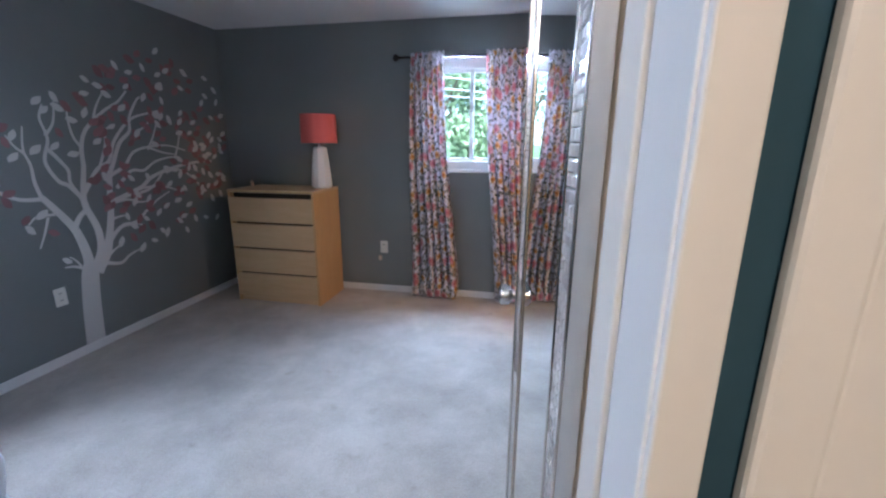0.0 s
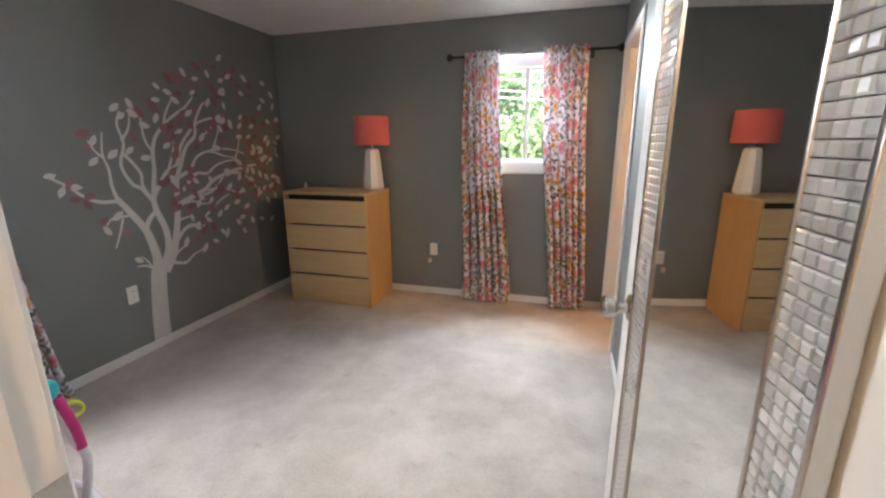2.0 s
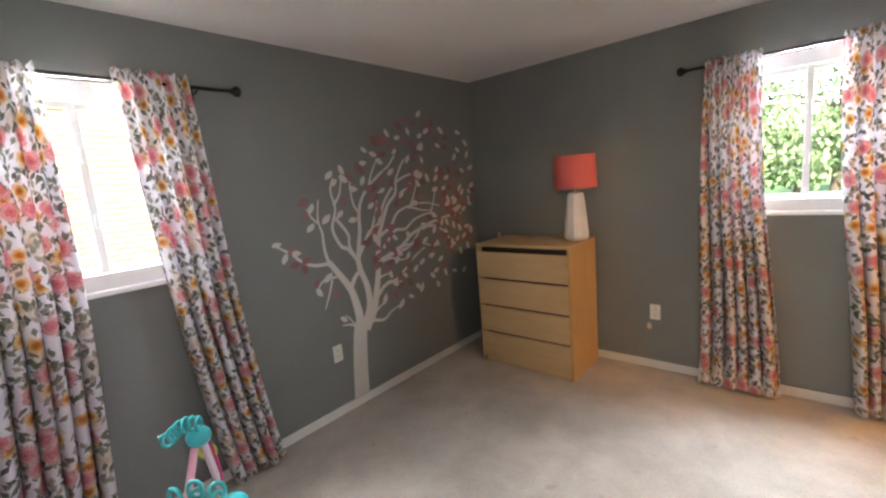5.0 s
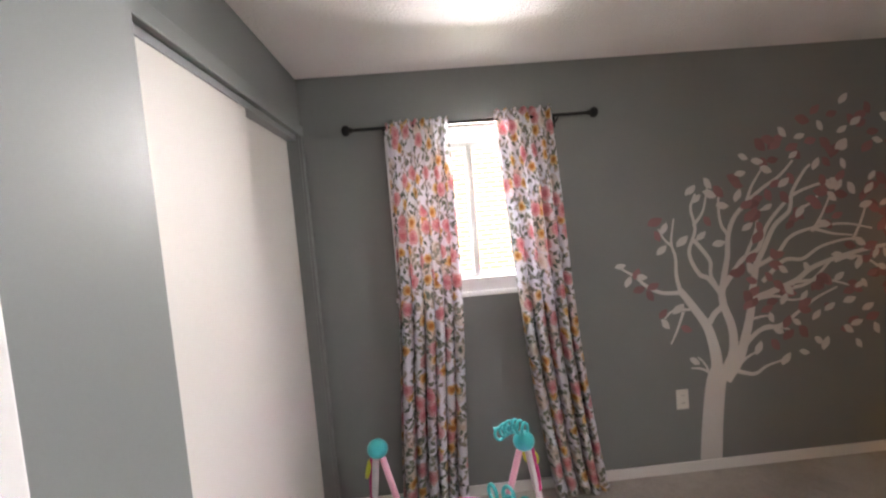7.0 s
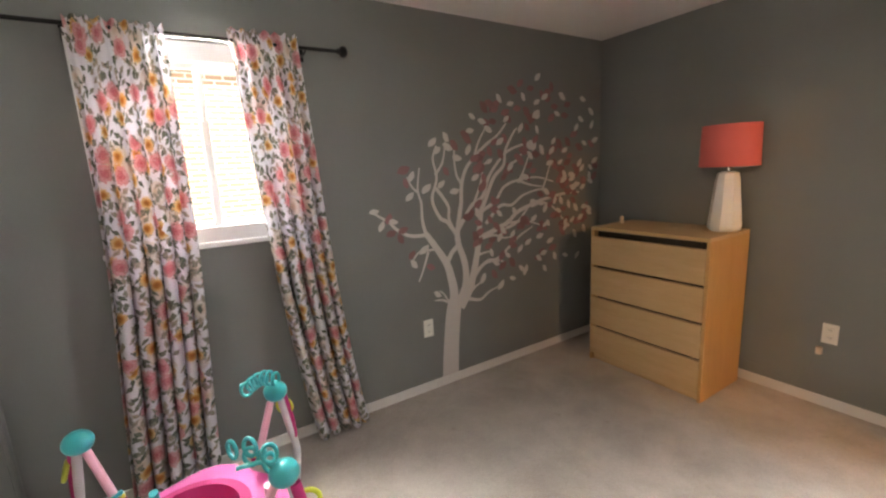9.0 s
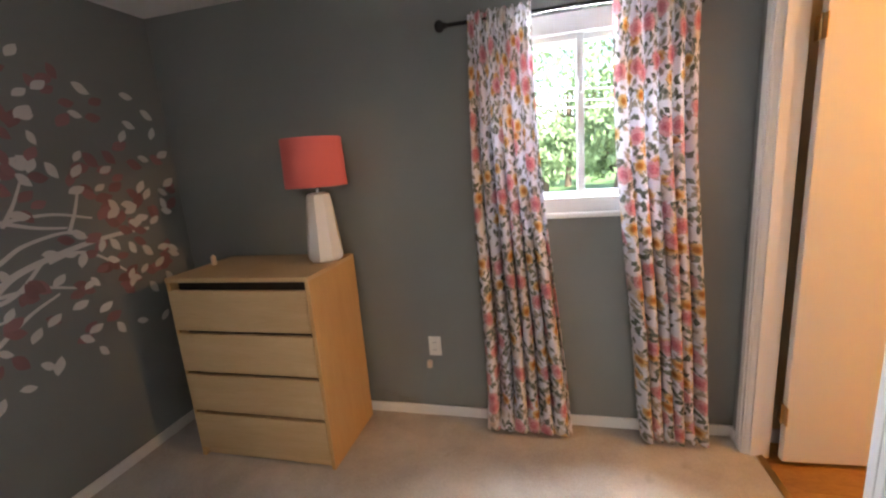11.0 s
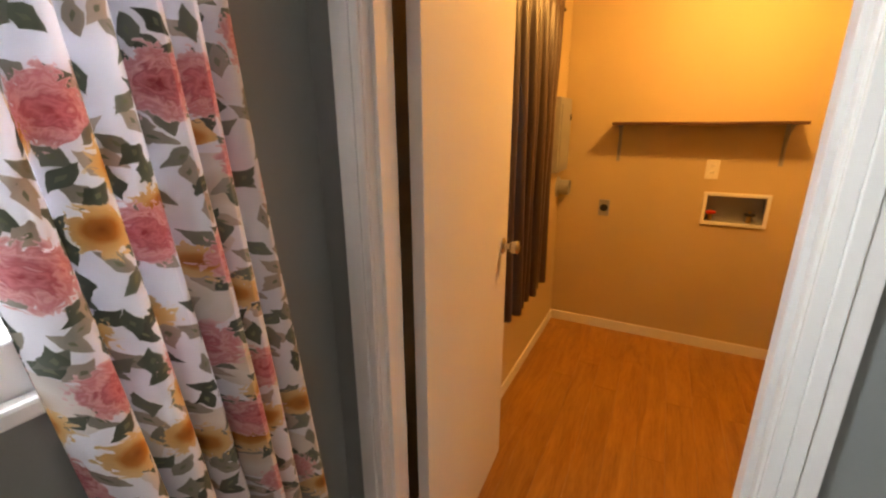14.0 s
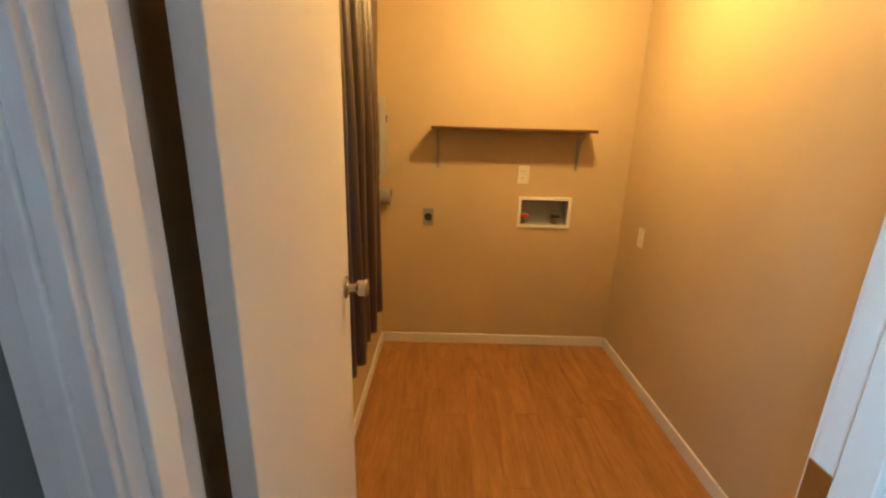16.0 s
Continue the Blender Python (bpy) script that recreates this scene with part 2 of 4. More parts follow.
M_BROWN = paint("brown_satin_cloth", (0.05, 0.028, 0.024), 0.40, grain=400, vary=0.15)
M_CERAMIC = paint("white_ceramic", (0.78, 0.77, 0.75), 0.3, relief=0.02, vary=0.02)
M_CORAL = paint("coral_linen", (0.62, 0.13, 0.115), 0.85, grain=500, relief=0.3)
M_MURAL = paint("white_mural_vinyl", (0.60, 0.58, 0.56), 0.5, relief=0.03, vary=0.06)
M_MAUVE = paint("mauve_mural_vinyl", (0.32, 0.165, 0.175), 0.5, relief=0.03, vary=0.15, piece=0.35)
M_TEAL = paint("teal_plastic", (0.03, 0.40, 0.42), 0.3, relief=0.02)
M_PINK = paint("pink_plastic", (0.72, 0.13, 0.42), 0.35, relief=0.02)
M_PALEPINK = paint("pale_pink_plastic", (0.74, 0.40, 0.50), 0.35, relief=0.02)
M_CRIMSON = paint("magenta_cloth", (0.42, 0.02, 0.14), 0.7, grain=300)
M_YELLOW = paint("yellow_plastic", (0.72, 0.55, 0.05), 0.35, relief=0.02)
M_LIME = paint("lime_plastic", (0.50, 0.56, 0.06), 0.35, relief=0.02)
M_TUBE = paint("grey_tube", (0.55, 0.55, 0.57), 0.4, relief=0.02)
M_SHELF = wood("dark_shelf_wood", (0.05, 0.02, 0.012), (0.10, 0.04, 0.025), (9, 1, 9), 0.4)
M_RED = paint("red_valve", (0.5, 0.03, 0.02), 0.4)
M_BRICK = brick_face()
M_ROOF = paint("asphalt_shingle", (0.09, 0.085, 0.08), 0.9, grain=40, relief=0.4)
M_GRASS = paint("grass", (0.10, 0.17, 0.045), 0.95, grain=30, relief=0.6, vary=0.3, depth=0.03, blotch=0.4)
M_ROAD = paint("concrete_drive", (0.42, 0.41, 0.39), 0.9, grain=30, vary=0.1, blotch=0.3)
M_LEAF = paint("foliage", (0.17, 0.24, 0.11), 0.7, grain=8, vary=0.4)
M_BARK = paint("bark", (0.12, 0.085, 0.06), 0.95, grain=20, relief=0.6)
M_TILE = paint("mirror_mosaic", (0.86, 0.85, 0.83), 0.28, 0.6, relief=0.0, vary=0.05, piece=0.3)
M_FIG = paint("pale_figurine", (0.62, 0.48, 0.36), 0.5)

M_MIRROR, _nt, _sh = fresh("mirror_glass")
_sh.inputs["Base Color"].default_value, _sh.inputs["Metallic"].default_value, _sh.inputs["Roughness"].default_value = (0.80, 0.83, 0.82, 1), 1.0, 0.015
M_GLASS, _nt, _sh = fresh("window_glass")
_sh.inputs["Base Color"].default_value = (0.95, 0.98, 0.97, 1)
_sh.inputs["Roughness"].default_value, _sh.inputs["Transmission Weight"].default_value, _sh.inputs["IOR"].default_value = 0.0, 1.0, 1.02


# ---- building helpers ----
def box(x0, x1, y0, y1, z0, z1, bevel=0.0, bm=None):
    own = bmesh.new()
    bmesh.ops.create_cube(own, size=1)
    for v in own.verts:
        v.co = Vector((x0 + (v.co.x + 0.5) * (x1 - x0), y0 + (v.co.y + 0.5) * (y1 - y0), z0 + (v.co.z + 0.5) * (z1 - z0)))
    if bevel:
        bmesh.ops.bevel(own, geom=own.edges[:], offset=bevel, segments=2, affect="EDGES", profile=0.5)
    return own if bm is None else merge(bm, own)


def merge(bm, other):
    me = bpy.data.meshes.new("tmp")
    other.to_mesh(me)
    other.free()
    bm.from_mesh(me)
    bpy.data.meshes.remove(me)
    return bm


def boxes(*rows, bevel=0.0):
    bm = bmesh.new()
    for r in rows:
        box(*r, bevel=bevel, bm=bm)
    return bm


def lathe(profile, n=32, cx=0.0, cy=0.0):
    """A solid of revolution round z from (radius, height) pairs."""
    bm = bmesh.new()
    rings = [[bm.verts.new((cx + r * math.cos(2 * math.pi * k / n), cy + r * math.sin(2 * math.pi * k / n), z)) for k in range(n)] for r, z in profile]
    for a, b in zip(rings, rings[1:]):
        for k in range(n):
            bm.faces.new((a[k], a[(k + 1) % n], b[(k + 1) % n], b[k]))
    bm.faces.new(rings[0][::-1])
    bm.faces.new(rings[-1])
    return bm


def spun(profile, m, n=24):
    bm = lathe(profile, n)
    bm.transform(m)
    return bm


def along(points, samples=6):
    """A smooth run of points through the given ones."""
    p = [Vector(q) for q in points]
    p = [p[0] * 2 - p[1], *p, p[-1] * 2 - p[-2]]
    out = []
    for a, b, c, d in zip(p, p[1:], p[2:], p[3:]):
        for k in range(samples):
            t = k / samples
            out.append(0.5 * (2 * b + (c - a) * t + (2 * a - 5 * b + 4 * c - d) * t * t + (3 * b - a - 3 * c + d) * t ** 3))
    return out + [p[-2]]


def tube(points, radius, n=10, end=None, samples=6, bm=None):
    bm = bm or bmesh.new()
    run = along(points, samples) if len(points) > 2 else [Vector(q) for q in points]
    end = radius if end is None else end
    rings = []
    side = None
    for k, q in enumerate(run):
        d = (run[min(k + 1, len(run) - 1)] - run[max(k - 1, 0)]).normalized()
        if side is None:
            side = d.orthogonal().normalized()
        side = (side - d * side.dot(d)).normalized()
        up = d.cross(side)
        r = radius + (end - radius) * k / (len(run) - 1)
        rings.append([bm.verts.new(q + (side * math.cos(a) + up * math.sin(a)) * r) for a in (2 * math.pi * j / n for j in range(n))])
    for a, b in zip(rings, rings[1:]):
        for j in range(n):
            bm.faces.new((a[j], a[(j + 1) % n], b[(j + 1) % n], b[j]))
    bm.faces.new(rings[0][::-1])
    bm.faces.new(rings[-1])
    return bm


def part(name, bm, material, parent=None, label="", smooth=False, m=None):
    """One mesh object from a bmesh, under a thing or a part."""
    me = bpy.data.meshes.new(name)
    bmesh.ops.recalc_face_normals(bm, faces=bm.faces[:])
    if smooth:
        for f in bm.faces:
            f.smooth = True
        for e in bm.edges:
            if len(e.link_faces) == 2 and e.calc_face_angle() > 0.7:
                e.smooth = False
    bm.to_mesh(me)
    bm.free()
    me.materials.append(material)
    ob = new(name, me)
    if parent:
        ob.parent = parent
    if m is not None:
        ob.matrix_basis = m
    return tagged(ob, label)


def thing(name, label, category, group="", m=None, kind=""):
    ob = new(name)
    if m is not None:
        ob.matrix_basis = m
    return tagged(ob, label, category, group, kind)


def setting(name, bm, material, label="", category="", smooth=False):
    return tagged(part(name, bm, material, smooth=smooth), label, category, "", "structure")


# ---- the setting: bedroom ----
T = 0.12
setting("floor", boxes((WALL_W - T, WALL_E + 0.06, -0.7, WALL_N + T, -0.1, CARPET)), M_CARPET, "worn beige cut-pile carpet with pale traffic marks", "carpet")
setting("ceiling", boxes((WALL_W - T, LX1 + T, -2.2, WALL_N + T, CEIL, CEIL + 0.1)), M_CEIL, "white stippled ceiling", "ceiling")
setting("wall_west", boxes((WALL_W - T, WALL_W, -0.7, W1A, 0, CEIL), (WALL_W - T, WALL_W, W1B, WALL_N + T, 0, CEIL),
                           (WALL_W - T, WALL_W, W1A, W1B, 0, WZ0), (WALL_W - T, WALL_W, W1A, W1B, WZ1, CEIL)), M_WALL, "dark grey satin painted wall with a mural", "wall")
setting("wall_north", boxes((WALL_W, W2A, WALL_N, WALL_N + T, 0, CEIL), (W2B, WALL_E + 0.095, WALL_N, WALL_N + T, 0, CEIL),
                            (W2A, W2B, WALL_N, WALL_N + T, 0, WZ0), (W2A, W2B, WALL_N, WALL_N + T, WZ1, CEIL)), M_WALL, "dark grey satin painted wall with a window", "wall")
setting("wall_east", boxes((WALL_E, WALL_E + 0.05, ENTRY_Y, LD0 - 0.02, 0, CEIL), (WALL_E, WALL_E + 0.05, LD1 + 0.02, WALL_N, 0, CEIL),
                           (WALL_E, WALL_E + 0.05, LD0 - 0.02, LD1 + 0.02, DOOR_Z + 0.02, CEIL)), M_WALL, "dark grey satin painted wall beside the laundry doorway", "wall")
setting("wall_entry", boxes((CORNER_X, JAMB_L - 0.02, ENTRY_Y - 0.06, ENTRY_Y, 0, CEIL), (JAMB_R + 0.02, WALL_E, ENTRY_Y - 0.06, ENTRY_Y, 0, CEIL),
                            (JAMB_L - 0.02, JAMB_R + 0.02, ENTRY_Y - 0.06, ENTRY_Y, DOOR_Z + 0.02, CEIL), (CORNER_X, CORNER_X + 0.05, -0.6, ENTRY_Y - 0.06, 0, CEIL)), M_WALL,
        "dark grey satin painted wall with a sheen", "wall")
CX0, CX1, CZ = -2.80, CORNER_X - 0.04, 2.075
setting("wall_closet", boxes((WALL_W, CX0, CLOSET_Y - 0.1, CLOSET_Y, 0, CEIL), (CX0, CORNER_X, CLOSET_Y - 0.1, CLOSET_Y, CZ, CEIL),
                             (CX1, CORNER_X, CLOSET_Y - 0.1, CLOSET_Y, 0, CZ)), M_WALL, "dark grey painted wall round the closet opening", "wall")
setting("wall_closet_back", boxes((WALL_W, CORNER_X, -0.7, -0.6, 0, CEIL)), M_CEIL, "plain white closet back wall", "wall")
setting("closet_casing", boxes((WALL_W + 0.002, CX1, CLOSET_Y + 0.002, CLOSET_Y + 0.016, CZ - 0.005, CZ + 0.05), (WALL_W + 0.012, CX0 + 0.004, CLOSET_Y + 0.002, CLOSET_Y + 0.016, 0.0, CZ - 0.005), bevel=0.003), M_WALL,
        "grey painted casing round the closet opening", "casing")
setting("closet_track", boxes((CX0, CX1, CLOSET_Y - 0.085, CLOSET_Y - 0.012, CZ - 0.028, CZ - 0.002)), M_GREYMETAL, "grey metal sliding door track", "track")
for name, x0, x1, y, top in (("closet_door", -2.20, CX1 + 0.01, CLOSET_Y - 0.035, CZ - 0.012), ("closet_door", CX0 + 0.005, -2.12, CLOSET_Y - 0.075, CZ - 0.03)):
    d = thing(name, "flat white sliding closet door panel", "closet door", "closet sliding doors")
    part("panel", box(x0, x1, y - 0.012, y + 0.016, 0.012, top, 0.002), M_DOOR, d)

# hallway behind the entry
setting("floor_hall", boxes((CORNER_X, 0.9, -2.2, -0.7, -0.1, CARPET), (WALL_E + 0.06, 0.9, -0.7, ENTRY_R + 0.02, -0.1, CARPET)), M_CARPET, "beige carpet in the hallway", "carpet")
# its blue strip beside the casing stands in for a bluish-lit moulding
setting("wall_hall", boxes((CORNER_X, JAMB_L - 0.02, ENTRY_S, ENTRY_Y - 0.06, 0, CEIL), (JAMB_R + 0.02, 0.9, ENTRY_R, ENTRY_Y - 0.06, 0, CEIL),
                           (JAMB_L - 0.02, JAMB_R + 0.02, ENTRY_S, ENTRY_Y - 0.06, DOOR_Z + 0.02, CEIL), (CORNER_X + 0.05, CORNER_X + 0.1, -2.2, ENTRY_S, 0, CEIL)), M_HALL_BLUELIT,
        "glossy hallway wall coloured dark blue as bluish light", "wall")
setting("wall_hall_far", boxes((CORNER_X, 0.9, -2.3, -2.2, 0, CEIL), (0.9, 1.0, -2.3, ENTRY_Y - 0.06, 0, CEIL), (0.25, 0.9, -0.8, -0.75, 0, CEIL)), M_TAN, "plain tan hallway wall", "wall")

# the laundry room
WB0, WB1, WBZ0, WBZ1 = 2.497, 2.833, 0.862, 1.05
setting("wall_laundry_north", boxes((WALL_E + 0.095, LX1 + T, WALL_N, WALL_N + T, 0, CEIL)), M_TAN, "warm tan painted laundry wall", "wall")
setting("wall_laundry_far", boxes((LX1, LX1 + T, LY0 - T, WB0, 0, CEIL), (LX1, LX1 + T, WB1, WALL_N, 0, CEIL), (LX1, LX1 + T, WB0, WB1, 0, WBZ0), (LX1, LX1 + T, WB0, WB1, WBZ1, CEIL)), M_TAN,
        "warm tan painted laundry wall with a recessed box", "wall")
setting("wall_laundry_south", boxes((LX0, LX1, LY0 - T, LY0, 0, CEIL)), M_TAN, "warm tan painted laundry wall", "wall")
setting("wall_laundry_door", boxes((WALL_E + 0.05, LX0, LY0 - T, LD0 - 0.02, 0, CEIL), (WALL_E + 0.05, LX0, LD1 + 0.02, WALL_N, 0, CEIL),
                                   (WALL_E + 0.05, LX0, LD0 - 0.02, LD1 + 0.02, DOOR_Z + 0.02, CEIL)), M_TAN, "warm tan painted wall round the doorway", "wall")
FLOOR_L = setting("floor_laundry", boxes((WALL_E + 0.06, LX1, LY0, WALL_N, -0.1, -0.020)), M_DARKGAP, "honey-coloured wood laminate plank floor", "floor")


def baseboard(name, rows, material=M_TRIM):
    setting(name, boxes(*rows, bevel=0.003), material, "white painted baseboard", "baseboard")


BH, BT = 0.062, 0.012
baseboard("baseboard_west", [(WALL_W + 0.0005, WALL_W + BT, CLOSET_Y + 0.018, WALL_N - 0.001, 0.001, BH)])
baseboard("baseboard_north", [(WALL_W + BT + 0.001, WALL_E - BT - 0.001, WALL_N - BT, WALL_N - 0.0005, 0.001, BH)])
baseboard("baseboard_east", [(WALL_E - BT, WALL_E - 0.0005, ENTRY_Y + 0.03, LD0 - 0.075, 0.001, BH), (WALL_E - BT, WALL_E - 0.0005, LD1 + 0.085, WALL_N - 0.001, 0.001, BH)])
baseboard("baseboard_entry", [(CORNER_X, JAMB_L - 0.075, ENTRY_Y + 0.0005, ENTRY_Y + BT, 0.001, BH)])
baseboard("baseboard_laundry", [(LX0 + 0.05, LX1 - BT - 0.001, WALL_N - BT, WALL_N - 0.0005, -0.016, 0.057), (LX1 - BT, LX1 - 0.0005, LY0 + BT, WALL_N - 0.001, -0.016, 0.057),
                                (LX0 + 0.001, LX1 - BT - 0.001, LY0 + 0.0005, LY0 + BT, -0.016, 0.057)])

# doorways: jambs, stops, moulded casing
CW = 0.070


def casing_y(name, x_face, out, y0, y1, top, label):
    """Casing in a wall that runs along y; out is +1 or -1, the way it stands proud."""
    rows = []
    for t0, t1, d in ((0.004, 0.024, 0.011), (0.024, 0.044, 0.016), (0.044, CW, 0.013)):
        xa, xb = sorted((x_face + out * 0.0005, x_face + out * d))
        rows += [(xa, xb, y0 - t1, y0 - t0, -0.013, top + t1), (xa, xb, y1 + t0, y1 + t1, -0.013, top + t1), (xa, xb, y0 - t0, y1 + t0, top + t0, top + t1)]
    setting(name, boxes(*rows, bevel=0.002), M_TRIM, label, "casing")


def casing_x(name, y_face, out, x0, x1, top, label):
    rows = []
    for t0, t1, d in ((0.004, 0.024, 0.011), (0.024, 0.044, 0.016), (0.044, CW, 0.013)):
        ya, yb = sorted((y_face + out * 0.0005, y_face + out * d))
        rows += [(x0 - t1, x0 - t0, ya, yb, 0.001, top + t1), (x1 + t0, x1 + t1, ya, yb, 0.001, top + t1), (x0 - t0, x1 + t0, ya, yb, top + t0, top + t1)]
    setting(name, boxes(*rows, bevel=0.002), M_TRIM, label, "casing")


casing_y("casing_laundry_door", WALL_E, -1, LD0, LD1, DOOR_Z, "white moulded casing round the laundry doorway")
casing_y("casing_laundry_inner", LX0, 1, LD0, LD1, DOOR_Z, "white moulded casing inside the laundry")
casing_x("casing_entry_door", ENTRY_Y, 1, JAMB_L, JAMB_R, DOOR_Z, "white moulded casing round the bedroom doorway")
setting("casing_entry_hall", boxes((JAMB_L - 0.13, JAMB_L - 0.004, ENTRY_S - 0.012, ENTRY_S - 0.0005, 0.001, DOOR_Z + 0.03), (JAMB_R + 0.002, JAMB_R + 0.031, ENTRY_R - 0.010, ENTRY_R - 0.0005, 0.001, DOOR_Z + 0.03), (JAMB_L - 0.004, JAMB_R + 0.004, ENTRY_S - 0.012, ENTRY_S - 0.0005, DOOR_Z + 0.004, DOOR_Z + 0.03), bevel=0.002), M_TRIM, "narrow cream casing on the hallway side", "casing")
# added board: the pale outer part of the casing profile past the blue strip
setting("hall_casing_edge", boxes((JAMB_R + 0.051, JAMB_R + 0.085, ENTRY_R - 0.014, ENTRY_R - 0.0005, 0.001, CEIL - 0.002), (JAMB_R + 0.085, JAMB_R + 0.40, ENTRY_R - 0.008, ENTRY_R - 0.0005, 0.001, CEIL - 0.002), bevel=0.004), M_TRIM, "white trim added in the hallway for the casing's outer edge", "trim")
setting("jamb_laundry", boxes((WALL_E - 0.002, LX0 + 0.002, LD0 - 0.018, LD0, -0.013, DOOR_Z), (WALL_E - 0.002, LX0 + 0.002, LD1, LD1 + 0.018, -0.013, DOOR_Z), (WALL_E - 0.002, LX0 + 0.002, LD0 - 0.018, LD1 + 0.018, DOOR_Z, DOOR_Z + 0.018),
                              (WALL_E + 0.02, LX0 - 0.036, LD0, LD0 + 0.011, -0.013, DOOR_Z), (WALL_E + 0.02, LX0 - 0.036, LD1 - 0.011, LD1, -0.013, DOOR_Z), bevel=0.0015), M_TRIM, "white painted door jamb with stop", "jamb")
setting("jamb_entry", boxes((JAMB_L - 0.018, JAMB_L, ENTRY_S - 0.002, ENTRY_Y + 0.002, 0.001, DOOR_Z), (JAMB_R, JAMB_R + 0.018, ENTRY_R - 0.002, ENTRY_Y + 0.002, 0.001, DOOR_Z), (JAMB_L - 0.018, JAMB_R + 0.018, ENTRY_S - 0.002, ENTRY_Y + 0.002, DOOR_Z, DOOR_Z + 0.018),
                            (JAMB_L, JAMB_L + 0.011, ENTRY_S + 0.03, ENTRY_Y - 0.038, 0.001, DOOR_Z), bevel=0.0015), M_TRIM, "white painted door jamb with stop", "jamb")
setting("threshold_strip", boxes((WALL_E + 0.045, WALL_E + 0.075, LD0 + 0.001, LD1 - 0.001, -0.014, 0.006), bevel=0.002), M_BRASS, "worn metal carpet strip", "threshold")


# ---- windows ----
def window(name, a0, a1, m):
    """A white vinyl slider in its opening: local x along the wall, y outwards, z up."""
    w = thing(name, "white vinyl sliding window letting in bright daylight", "window", m=m, kind="structure")
    f = 0.05
    part("window_frame", boxes((a0, a0 + f, 0.0, 0.09, WZ0, WZ1), (a1 - f, a1, 0.0, 0.09, WZ0, WZ1), (a0 + f, a1 - f, 0.0, 0.09, WZ1 - 0.085, WZ1), (a0 + f, a1 - f, 0.0, 0.09, WZ0, WZ0 + 0.075), bevel=0.004), M_VINYL, w)
    mid = (a0 + a1) / 2
    s = 0.032
    for k, (b0, b1, y) in enumerate(((a0 + f - 0.002, mid + 0.012, 0.03), (mid - 0.022, a1 - f + 0.002, 0.058))):
        z0, z1 = WZ0 + 0.07, WZ1 - 0.08
        part("sash", boxes((b0, b0 + s, y, y + 0.026, z0, z1), (b1 - s, b1, y, y + 0.026, z0, z1), (b0 + s, b1 - s, y, y + 0.026, z0, z0 + s), (b0 + s, b1 - s, y, y + 0.026, z1 - s, z1), bevel=0.003), M_VINYL, w)
        g = part("pane", boxes((b0 + s - 0.003, b1 - s + 0.003, y + 0.011, y + 0.015, z0 + s - 0.003, z1 - s + 0.003)), M_GLASS, w, "clear window pane")
        g.visible_shadow = False
    for z in (1.47, 1.76):
        part("latch", box(mid - 0.012, mid + 0.006, 0.006, 0.03, z - 0.035, z + 0.035, 0.006), M_VINYL, w, "white sash latch")
    part("window_sill", box(a0 - 0.025, a1 + 0.025, -0.028, 0.0, WZ0 - 0.022, WZ0 + 0.004, 0.006), M_VINYL, w)
    part("side_trim", boxes((a0 - 0.012, a0 + 0.004, -0.010, -0.001, WZ0 + 0.004, WZ1 + 0.004), (a1 - 0.004, a1 + 0.012, -0.010, -0.001, WZ0 + 0.004, WZ1 + 0.004), bevel=0.002), M_VINYL, w)
    return w


TO_WEST = pose(WALL_W, 0, 0, 0, 0, 90)
TO_NORTH = pose(0, WALL_N, 0)
window("window_1", W1A, W1B, TO_WEST)
window("window_2", W2A, W2B, TO_NORTH)

# ---- curtains ----
ROD_Z, ROD_OFF = 2.068, -0.085


def rod(a0, a1, m, label):
    r = thing("curtain_rod", label, "curtain rod", "curtain rods", m)
    part("bar", tube([(a0, ROD_OFF, ROD_Z), (a1, ROD_OFF, ROD_Z)], 0.0085, 14), M_IRON, r, smooth=True)
    for a, s in ((a0, -1), (a1, 1)):
        part("finial", spun([(0.008, -0.012), (0.014, -0.008), (0.014, 0.0), (0.012, 0.003), (0.022, 0.008), (0.028, 0.02), (0.026, 0.034), (0.016, 0.043), (0.004, 0.046)], pose(a, ROD_OFF, ROD_Z, 0, 90 * s, 0)), M_IRON, r, "round black finial", True)
    for a in (a0 + 0.17, a1 - 0.17):
        bm = boxes((a - 0.012, a + 0.012, -0.004, -0.0005, ROD_Z - 0.045, ROD_Z + 0.015), bevel=0.001)
        tube([(a, -0.003, ROD_Z - 0.022), (a, -0.05, ROD_Z - 0.022), (a, ROD_OFF, ROD_Z - 0.014)], 0.005, 8, bm=bm)
        part("bracket", bm, M_IRON, r)


